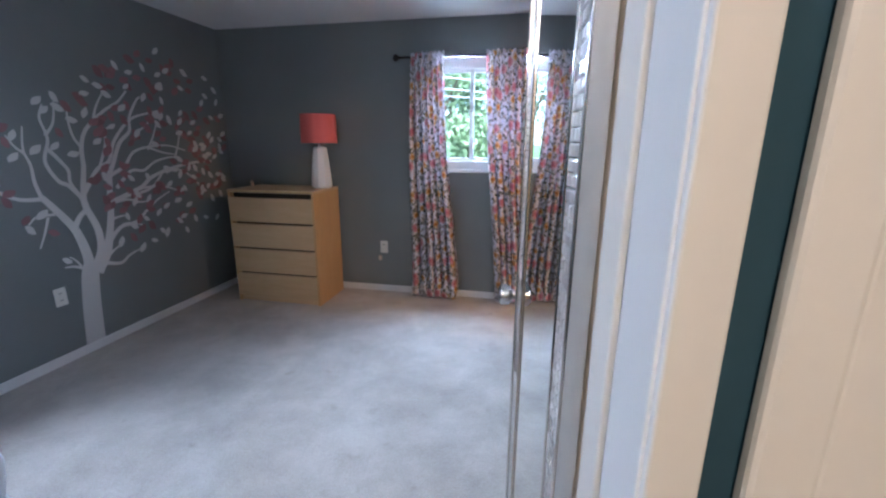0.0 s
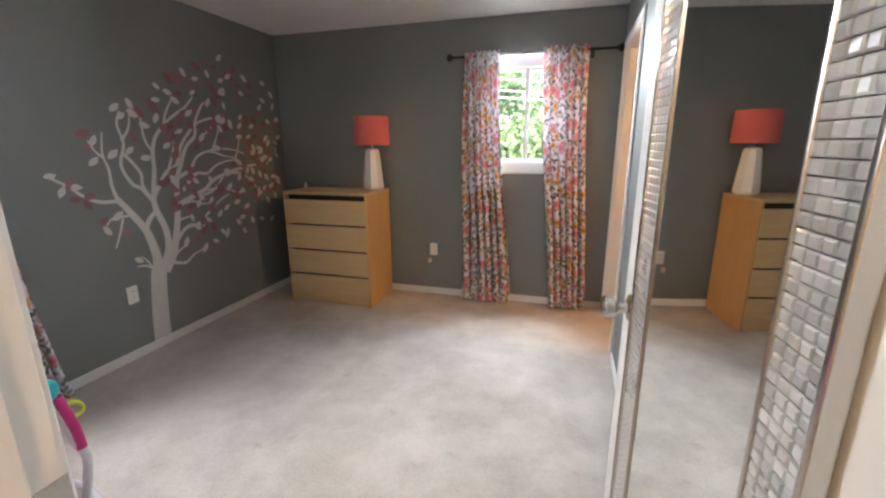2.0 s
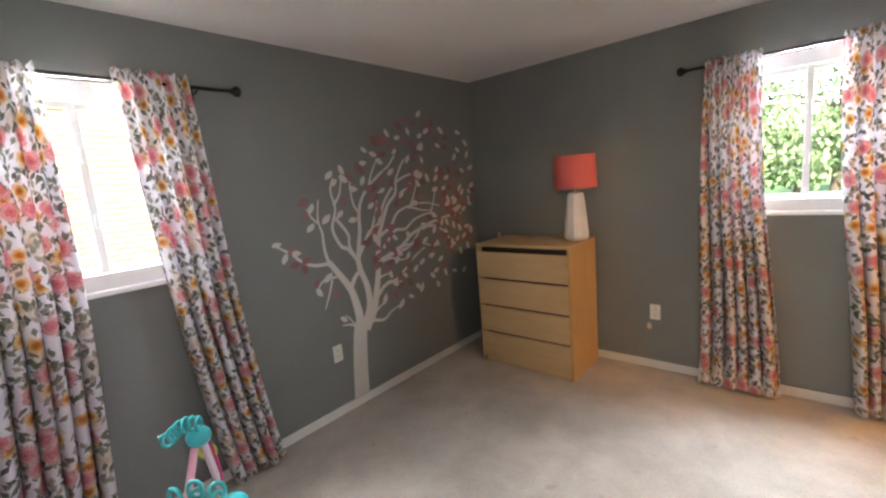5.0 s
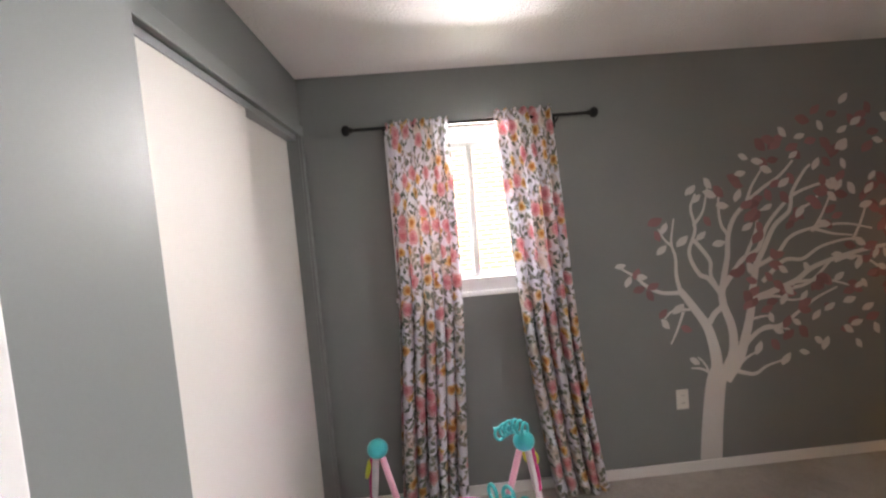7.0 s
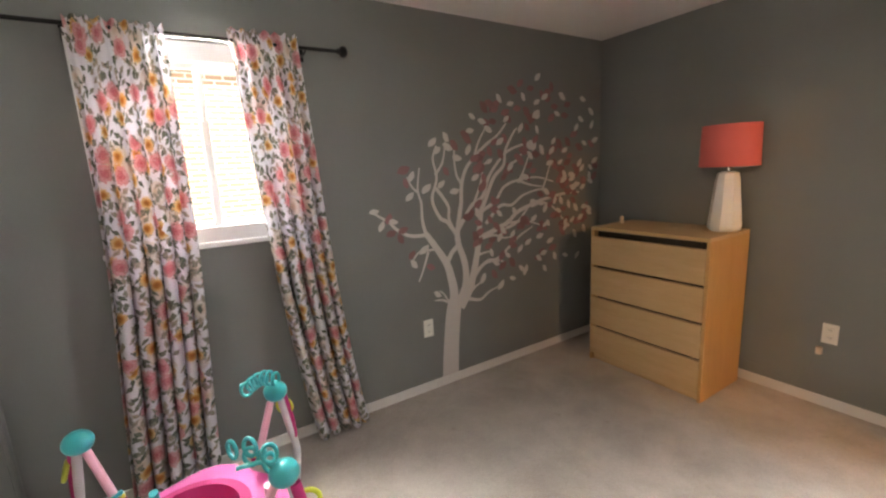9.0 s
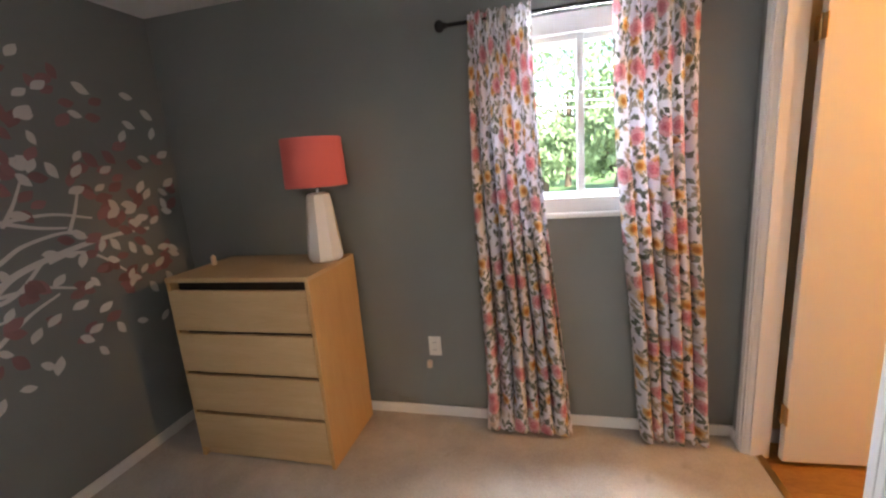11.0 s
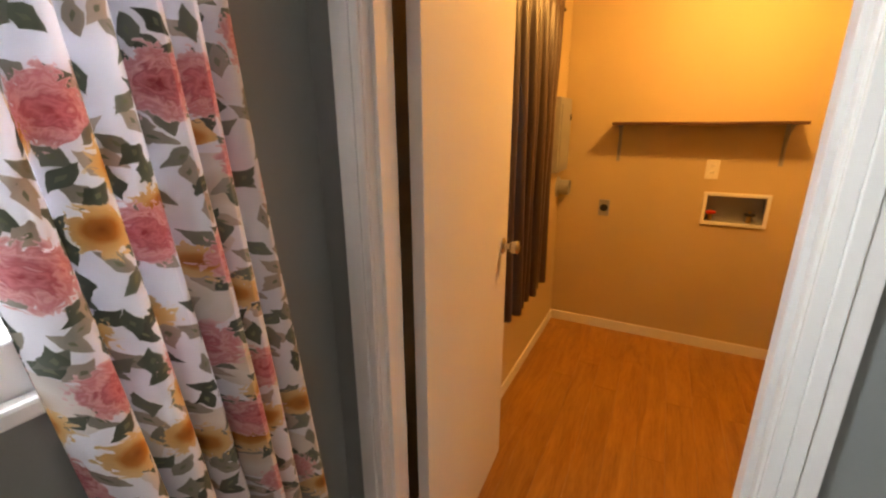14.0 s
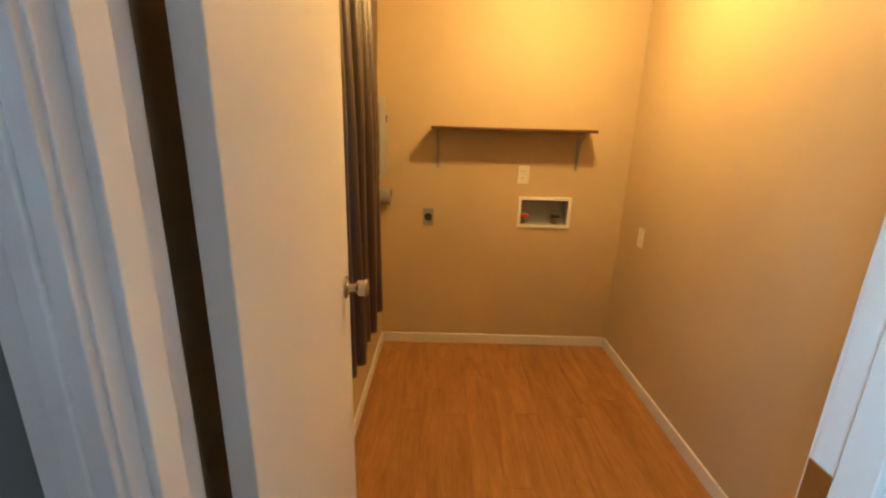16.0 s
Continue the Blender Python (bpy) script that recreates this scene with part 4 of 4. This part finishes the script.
setting("strike_hole", boxes((JAMB_L + 0.0026, JAMB_L + 0.0032, ENTRY_Y - 0.045, ENTRY_Y - 0.018, 0.915, 0.957)), M_BRASS, "brass strike opening", "strike plate")

MX0, MX1, MZ0, MZ1, STRIP = 0.062, 0.57, 0.42, 1.98, 0.078
mirror = thing("wall_mirror", "tall mirror with silver mosaic frame hung on the door", "mirror", m=edoor.matrix_basis @ pose(0, 0, 0, 0, 0, 0.8))
part("backing", box(MX0, MX1, -0.003, 0.010, MZ0, MZ1, 0.002), M_NICKEL, mirror)
part("glass", boxes((MX0 + STRIP, MX1 - STRIP, 0.011, 0.014, MZ0 + 0.06, MZ1 - 0.06)), M_MIRROR, mirror, "clear mirror glass")
part("edge", boxes((MX0 - 0.008, MX0, 0.0, 0.022, MZ0, MZ1), (MX1, MX1 + 0.008, 0.0, 0.022, MZ0, MZ1), (MX0 + STRIP - 0.006, MX0 + STRIP, 0.011, 0.018, MZ0, MZ1), (MX1 - STRIP, MX1 - STRIP + 0.006, 0.011, 0.018, MZ0, MZ1),
                   (MX0, MX1, 0.0, 0.02, MZ1 - 0.055, MZ1), (MX0, MX1, 0.0, 0.02, MZ0, MZ0 + 0.055), bevel=0.002), M_NICKEL, mirror, "silver edge moulding")

# ---- laundry things ----
ceiling_lamp = thing("ceiling_light", "round opal glass ceiling light giving warm light", "ceiling light", m=Matrix.Translation((1.80, 2.77, CEIL)))
part("plate", lathe([(0.07, -0.001), (0.07, -0.02), (0.03, -0.025)], 32), M_VINYL, ceiling_lamp)
hall_lamp = thing("ceiling_light", "small ceiling light in the hallway", "ceiling light", m=Matrix.Translation((-0.1, -0.95, CEIL)))
part("plate", lathe([(0.07, -0.001), (0.07, -0.02), (0.03, -0.025)], 32), M_VINYL, hall_lamp)

TO_LNORTH = Matrix.Translation((0, WALL_N, 0))
lrod = thing("curtain_rod", "dark curtain rod in the laundry", "curtain rod", m=TO_LNORTH)
part("bar", tube([(1.10, -0.09, 2.06), (2.03, -0.09, 2.06)], 0.008, 12), M_IRON, lrod, smooth=True)
for a in (1.25, 1.98):
    part("bracket", boxes((a - 0.008, a + 0.008, -0.095, -0.0005, 2.043, 2.052)), M_IRON, lrod)
curtain("curtain", "dark brown satin curtain hanging over a laundry window", "curtain", "", TO_LNORTH, (1.16, 1.95), (1.18, 1.86), 2.09, 0.59, 7, M_BROWN, 9, off=-0.09, amp=0.024, flare=0.0)

panel = thing("breaker_panel", "grey metal breaker panel on the laundry wall", "breaker panel", m=Matrix.Translation((0, WALL_N, 0)))
part("box", box(2.27, 2.60, -0.05, -0.0005, 1.17, 1.64, 0.004), M_GREYMETAL, panel)
part("panel_door", box(2.30, 2.57, -0.058, -0.050, 1.21, 1.60, 0.003), M_GREYMETAL, panel)
part("latch", box(2.54, 2.56, -0.064, -0.057, 1.50, 1.54, 0.002), M_BLACK, panel)
vent = thing("dryer_vent", "short grey metal dryer vent collar", "dryer vent", m=pose(2.56, WALL_N, 1.045))
part("flange", spun([(0.075, 0.0005), (0.075, 0.006), (0.055, 0.008)], pose(0, 0, 0, 90)), M_GREYMETAL, vent)
part("collar", spun([(0.052, 0.006), (0.052, 0.085), (0.049, 0.085), (0.049, 0.02)], pose(0, 0, 0, 90)), M_GREYMETAL, vent, smooth=True)

SH_Z = 1.487
shelf = thing("wall_shelf", "dark wooden shelf on two metal brackets", "shelf")
part("board", box(LX1 - 0.17, LX1 - 0.002, 2.426, 3.417, SH_Z - 0.018, SH_Z, 0.003), M_SHELF, shelf)
for y in (2.485, 3.375):
    bm = boxes((LX1 - 0.004, LX1 - 0.0005, y - 0.011, y + 0.011, SH_Z - 0.255, SH_Z - 0.018), (LX1 - 0.135, LX1 - 0.004, y - 0.011, y + 0.011, SH_Z - 0.022, SH_Z - 0.0185))
    tube([(LX1 - 0.004, y, SH_Z - 0.24), (LX1 - 0.03, y, SH_Z - 0.12), (LX1 - 0.07, y, SH_Z - 0.06), (LX1 - 0.125, y, SH_Z - 0.024)], 0.006, 8, bm=bm)
    part("bracket", bm, M_GREYMETAL, shelf, "curved grey metal bracket")
FAR = pose(LX1, 0, 0, 0, 0, -90)  # local x runs towards -y, -y into the room
outlet(FAR @ Matrix.Translation((-2.82, 0, 1.20)), "ivory socket plate under the shelf")
wbox = thing("washer_box", "white framed recessed washer valve box", "washer box")
part("frame", boxes((LX1 - 0.012, LX1 - 0.0005, WB0 - 0.008, WB0 + 0.014, WBZ0 - 0.010, WBZ1 + 0.010), (LX1 - 0.012, LX1 - 0.0005, WB1 - 0.014, WB1 + 0.008, WBZ0 - 0.010, WBZ1 + 0.010), (LX1 - 0.012, LX1 - 0.0005, WB0 + 0.014, WB1 - 0.014, WBZ1 - 0.012, WBZ1 + 0.010), (LX1 - 0.012, LX1 - 0.0005, WB0 + 0.014, WB1 - 0.014, WBZ0 - 0.010, WBZ0 + 0.012), bevel=0.003), M_VINYL, wbox)
part("tray", boxes((LX1 + 0.085, LX1 + 0.095, WB0 + 0.002, WB1 - 0.002, WBZ0 + 0.002, WBZ1 - 0.002), (LX1 + 0.0, LX1 + 0.085, WB0 + 0.002, WB0 + 0.008, WBZ0 + 0.002, WBZ1 - 0.002), (LX1, LX1 + 0.085, WB1 - 0.008, WB1 - 0.002, WBZ0 + 0.002, WBZ1 - 0.002), (LX1, LX1 + 0.085, WB0 + 0.008, WB1 - 0.008, WBZ0 + 0.002, WBZ0 + 0.008), (LX1, LX1 + 0.085, WB0 + 0.008, WB1 - 0.008, WBZ1 - 0.008, WBZ1 - 0.002)), M_GREYMETAL, wbox)
for y, mt in ((2.785, M_RED), (2.575, M_BLACK)):
    v = part("valve", spun([(0.014, 0.0), (0.014, 0.05), (0.008, 0.055), (0.008, 0.075)], pose(LX1 + 0.05, y, WBZ0 + 0.008), 14), M_BRASS, wbox, "brass valve", True)
    part("valve_handle", box(LX1 + 0.015, LX1 + 0.06, y - 0.028, y + 0.028, WBZ0 + 0.055, WBZ0 + 0.072, 0.005), mt, v)
dry = thing("dryer_socket", "black round dryer socket on a dark plate", "wall socket", m=FAR @ Matrix.Translation((-3.432, 0, 0.907)))
part("plate", box(-0.036, 0.036, -0.006, -0.0005, -0.058, 0.058, 0.003), M_GREYMETAL, dry)
part("face", spun([(0.026, 0.0), (0.026, 0.006), (0.022, 0.008), (0.0215, 0.004)], pose(0, -0.005, 0, 90)), M_BLACK, dry)
switch(pose(2.328, LY0, 0.875, 0, 0, 180), "ivory switch plate on the tan wall")


# ---- the toy ----
def ball(c, r, squash=1.0, n=20):
    return spun([(max(0.001, r * math.sin(math.pi * k / 12)), -r * squash * math.cos(math.pi * k / 12)) for k in range(13)], Matrix.Translation(c), n)


def loop(c, r, thick, m, n=22):
    return tube_closed([(r * math.cos(2 * math.pi * k / n), 0.75 * r * math.sin(2 * math.pi * k / n), 0) for k in range(n)], thick, m, c)


def tube_closed(points, r, m, c, n=7):
    bm = bmesh.new()
    ps = [Vector(p) for p in points]
    rings = []
    for k, p in enumerate(ps):
        d = (ps[(k + 1) % len(ps)] - ps[k - 1]).normalized()
        up = Vector((0, 0, 1))
        s = d.cross(up)
        rings.append([bm.verts.new(p + (s * math.cos(a) + up * math.sin(a)) * r) for a in (2 * math.pi * j / n for j in range(n))])
    for k in range(len(ps)):
        a, b = rings[k], rings[(k + 1) % len(ps)]
        for j in range(n):
            bm.faces.new((a[j], a[(j + 1) % n], b[(j + 1) % n], b[j]))
    bm.transform(Matrix.Translation(c) @ m)
    return bm


TC = Vector((-2.02, 0.66, 0))
toy = thing("baby_jumper", "pink and teal plastic baby activity jumper on grey tube legs", "baby jumper")
for k, (bx, by, bz, sprig) in enumerate(((-2.32, 0.378, 0.620, 0), (-2.25, 0.995, 0.625, 2), (-1.775, 0.925, 0.600, 1))):
    b = Vector((bx, by, bz))
    out = (Vector((bx, by, 0)) - TC).normalized()
    side = Vector((-out.y, out.x, 0))
    foot = Vector((bx, by, 0)) + out * 0.02
    part("leg", tube([b + out * 0.012, b + out * 0.05 - Vector((0, 0, 0.20)), foot + out * 0.05 + Vector((0, 0, 0.30)), foot + Vector((0, 0, 0.06))], 0.015, 12), M_TUBE, toy, "curved grey tube leg", True)
    part("sleeve", tube([b + out * 0.03 - Vector((0, 0, 0.03)), b + out * 0.056 - Vector((0, 0, 0.15)), b + out * 0.064 - Vector((0, 0, 0.24))], 0.017, 12), M_CRIMSON, toy, "magenta sleeve", True)
    part("foot", ball(foot + Vector((0, 0, 0.034 + CARPET)), 0.042, 0.8), M_TEAL, toy, "teal plastic foot", True)
    part("cap", ball(b, 0.045, 0.9), M_TEAL, toy, "teal plastic cap", True)
    s0, s1 = b - out * 0.03 - Vector((0, 0, 0.03)), b - out * 0.11 - Vector((0, 0, 0.19))
    part("strap", tube([s0, (s0 + s1) / 2, s1], 0.014, 10), M_PALEPINK, toy, "pale pink strap", True)
    d = (s1 - s0).normalized()
    for j, mt in enumerate((M_TEAL, M_YELLOW, M_CRIMSON)):
        p = s1 + d * (0.014 * j)
        part("ring", spun([(0.012, -0.007), (0.024, -0.006), (0.026, 0.0), (0.024, 0.006), (0.012, 0.007)], Matrix.Translation(p) @ d.to_track_quat("Z", "Y").to_matrix().to_4x4(), 18), mt, toy, smooth=True)
    part("clip", loop(b + out * 0.055 - Vector((0, 0, 0.10)) + side * 0.02, 0.034, 0.008, pose(0, 0, 0, 70, 20, 40 * k)), M_LIME, toy, "lime plastic clip", True)
    for j in range(5 * sprig if sprig < 2 else 6):
        a = -0.5 + j * 0.45
        if sprig == 2:
            c = b + Vector((0.012, 0.005 - 0.021 * j, 0.045 + 0.028 * math.sin(0.35 + j * 0.55)))
        else:
            c = b + Vector((-0.02 - 0.035 * (j // 2), -0.03 - 0.045 * (j // 2), 0.035 + 0.03 * (j % 2) + 0.02 * (j // 2)))
        part("petal", loop(c, 0.026, 0.0065, pose(0, 0, 0, 12 * j - 40, 90, 10 * (j % 3)) if sprig == 2 else pose(0, 0, 0, 20 * j, 60 + 10 * (j % 3), 20)), M_TEAL, toy, "open teal petal loop", True)
    if sprig:
        part("stalk", tube([b, b + Vector((-0.02, -0.05, 0.045)), b + Vector((-0.03, -0.12, 0.05))], 0.007, 8), M_TEAL, toy, smooth=True)
part("base_ring", tube([TC + Vector((0.42 * math.cos(a), 0.42 * math.sin(a), 0.03 + CARPET)) for a in (math.radians(d) for d in range(20, 381, 24))], 0.014, 10), M_TUBE, toy, "grey tube base ring", True)
tray = lathe([(z0, z1 - 0.05) for z0, z1 in ((0.15, 0.345), (0.17, 0.33), (0.26, 0.335), (0.30, 0.36), (0.315, 0.385), (0.30, 0.405), (0.26, 0.395), (0.20, 0.40), (0.165, 0.395))], 40)
for v in tray.verts:
    a = math.atan2(v.co.y, v.co.x)
    r = 1 + 0.07 * math.sin(5 * a)
    v.co.x, v.co.y = v.co.x * r + TC.x, v.co.y * r + TC.y
part("tray", tray, M_PINK, toy, "bright pink scalloped plastic tray", True)
seat = lathe([(0.06, 0.20), (0.12, 0.22), (0.15, 0.29), (0.17, 0.38), (0.185, 0.395), (0.15, 0.40), (0.14, 0.36), (0.12, 0.28), (0.05, 0.24)], 32, TC.x, TC.y)
part("seat", seat, M_CRIMSON, toy, "magenta cloth seat", True)
for dx, dy, mt in ((0.0, 0.24, M_PALEPINK), (0.2, 0.14, M_LIME), (0.22, 0.02, M_YELLOW), (-0.2, -0.1, M_TEAL)):
    part("tray_toy", tube([TC + Vector((dx, dy, 0.34)), TC + Vector((dx, dy, 0.37)), TC + Vector((dx + 0.01, dy, 0.41))], 0.015, 12), mt, toy, smooth=True)
for dz, mt in ((0.34, M_YELLOW), (0.31, M_CRIMSON), (0.28, M_LIME), (0.25, M_CRIMSON)):
    part("hanging_ring", ball(TC + Vector((0.27, 0.20, dz)), 0.026, 0.6), mt, toy, smooth=True)
part("hanging_toy", ball(TC + Vector((0.275, 0.205, 0.19)), 0.045, 0.9), M_PINK, toy, "pink hanging plush ball", True)

# ---- outside ----
setting("ground", boxes((-600, 600, -600, 600, -0.75, -0.55)), M_GRASS, "summer lawn", "lawn")
setting("road", boxes((-60, 60, 5.6, 20.5, -0.56, -0.54)), M_ROAD, "pale concrete street beside the house", "road")
house = thing("house", "neighbouring orange brick house wall beyond the side yard", "house")
part("wall", boxes((-7.6, -7.2, -5, 7, -0.56, 2.9)), M_BRICK, house)
part("roof", boxes((-9.5, -7.12, -5.3, 7.3, 2.9, 3.1), bevel=0.02), M_ROOF, house)


def tree(x, y, height, seed):
    rnd = random.Random(seed)
    t = thing("tree", "broad leafy green garden tree in sunlight", "tree", "garden trees", Matrix.Translation((x, y, -0.55)))
    bm = tube([(0, 0, 0), (0.1, 0.05, height * 0.25), (0.05, 0, height * 0.55)], 0.2, 10, 0.1)
    tips = []
    for k in range(9):
        a, r = rnd.uniform(0, 6.28), rnd.uniform(0.2, 0.42) * height
        z0 = height * rnd.uniform(0.2, 0.5)
        tip = Vector((r * math.cos(a), r * math.sin(a), height * rnd.uniform(0.4, 0.95)))
        tube([(0.05, 0.02, z0), tip * 0.5 + Vector((0, 0, z0 * 0.55)), tip], 0.07, 6, 0.02, bm=bm)
        tips.append(tip)
    part("trunk", bm, M_BARK, t)
    verts, faces = [], []
    for _ in range(4600):
        c = rnd.choice(tips) * rnd.uniform(0.75, 1.05) + Vector((rnd.gauss(0, 1), rnd.gauss(0, 1), rnd.gauss(0, 0.8))) * height * 0.10
        q = Euler((rnd.uniform(0, 6), rnd.uniform(0, 6), rnd.uniform(0, 6))).to_matrix()
        s = rnd.uniform(0.10, 0.2)
        b = len(verts)
        verts += [c + q @ Vector(p) * s for p in ((-1, 0, 0), (0, 0.5, 0.1), (1, 0, 0), (0, -0.5, 0.1))]
        faces.append((b, b + 1, b + 2, b + 3))
    me = bpy.data.meshes.new("crown")
    me.from_pydata(verts, [], faces)
    me.materials.append(M_LEAF)
    ob = new("crown", me)
    ob.parent = t


for k, (x, y, h) in enumerate(((-5.0, 24, 8), (6.0, 23, 8), (11, 26, 9), (-10, 25, 9), (2.4, 22.0, 3.6), (-0.8, 22.6, 3.2), (-3.2, 21.8, 3.0), (16, 30, 10), (0.5, 27, 9.5), (4.8, 22.4, 3.2), (7.5, 22.0, 3.8))):
    tree(x, y, h, 20 + k)

# utility poles with three sagging cables between them
cables = thing("power_line", "three thin cables strung between wooden utility poles", "power line")
pole_a, pole_b = Vector((-10.3, 12.3, -0.55)), Vector((13.4, 25.6, -0.55))
for p in (pole_a, pole_b):
    part("pole", tube([p, p + Vector((0, 0, 2.6)), p + Vector((0, 0, 5.2))], 0.13, 10, 0.10), M_BARK, cables, "weathered wooden pole", True)
for high in (4.3, 4.55, 4.95):
    run = [pole_a.lerp(pole_b, k / 8) + Vector((0, 0, high - 3.1 * (k / 8) * (1 - k / 8))) for k in range(9)]
    part("cable", tube(run, 0.016, 5), M_TUBE, cables, "pale thin cable", True)

# ---- small repeated pieces ----
me = bpy.data.meshes.new("tile")
bm = box(-0.0080, 0.0080, 0, 0.006, -0.0066, 0.0066, 0.0)
bmesh.ops.bevel(bm, geom=[e for e in bm.edges if all(v.co.y > 0.005 for v in e.verts)], offset=0.002, segments=1, affect="EDGES")
bm.to_mesh(me)
bm.free()
me.materials.append(M_TILE)
trnd = random.Random(3)
strip = bmesh.new()
for side, own in ((MX0 + 0.003, True), (MX1 - STRIP + 0.010, False)):
    for c in range(4):
        for r in range(96):
            m = pose(side + 0.0085 + c * 0.0172, 0.0102, MZ0 + 0.068 + r * 0.0149, trnd.uniform(-4, 4), 0, trnd.uniform(-5, 5))
            if own and r >= 40:
                ob = new("tile", me)
                ob.parent = mirror
                ob.matrix_basis = m
            else:
                copy = me.copy()
                copy.transform(m)
                strip.from_mesh(copy)
                bpy.data.meshes.remove(copy)
tagged(part("mosaic_strip", strip, M_TILE, mirror), kind="stuff")

plank_w, plank_l = 0.128, 1.21
rows = int((WALL_N - LY0) / plank_w) + 1
prnd = random.Random(5)
pm = bpy.data.meshes.new("plank")
bm = box(0, plank_l - 0.0006, 0.0003, plank_w - 0.0003, -0.012, 0.0, 0.0008)
bm.to_mesh(pm)
bm.free()
pm.materials.append(M_PLANK)
for r in range(rows):
    y = LY0 + r * plank_w
    wide = min(1.0, (WALL_N - y) / plank_w)
    x = WALL_E + 0.06 - prnd.uniform(0.1, 0.9)
    while x < LX1 - 0.01:
        x0, x1 = max(x, WALL_E + 0.06), min(x + plank_l, LX1)
        if x1 - x0 > 0.02 and not (x1 < LX0 and not LD0 < y < LD1):
            ob = new("plank", pm)
            ob.parent = FLOOR_L
            ob.matrix_basis = Matrix.Translation((x0, y, -0.014)) @ Matrix.Diagonal(((x1 - x0) / plank_l, wide, 1, 1))
        x += plank_l
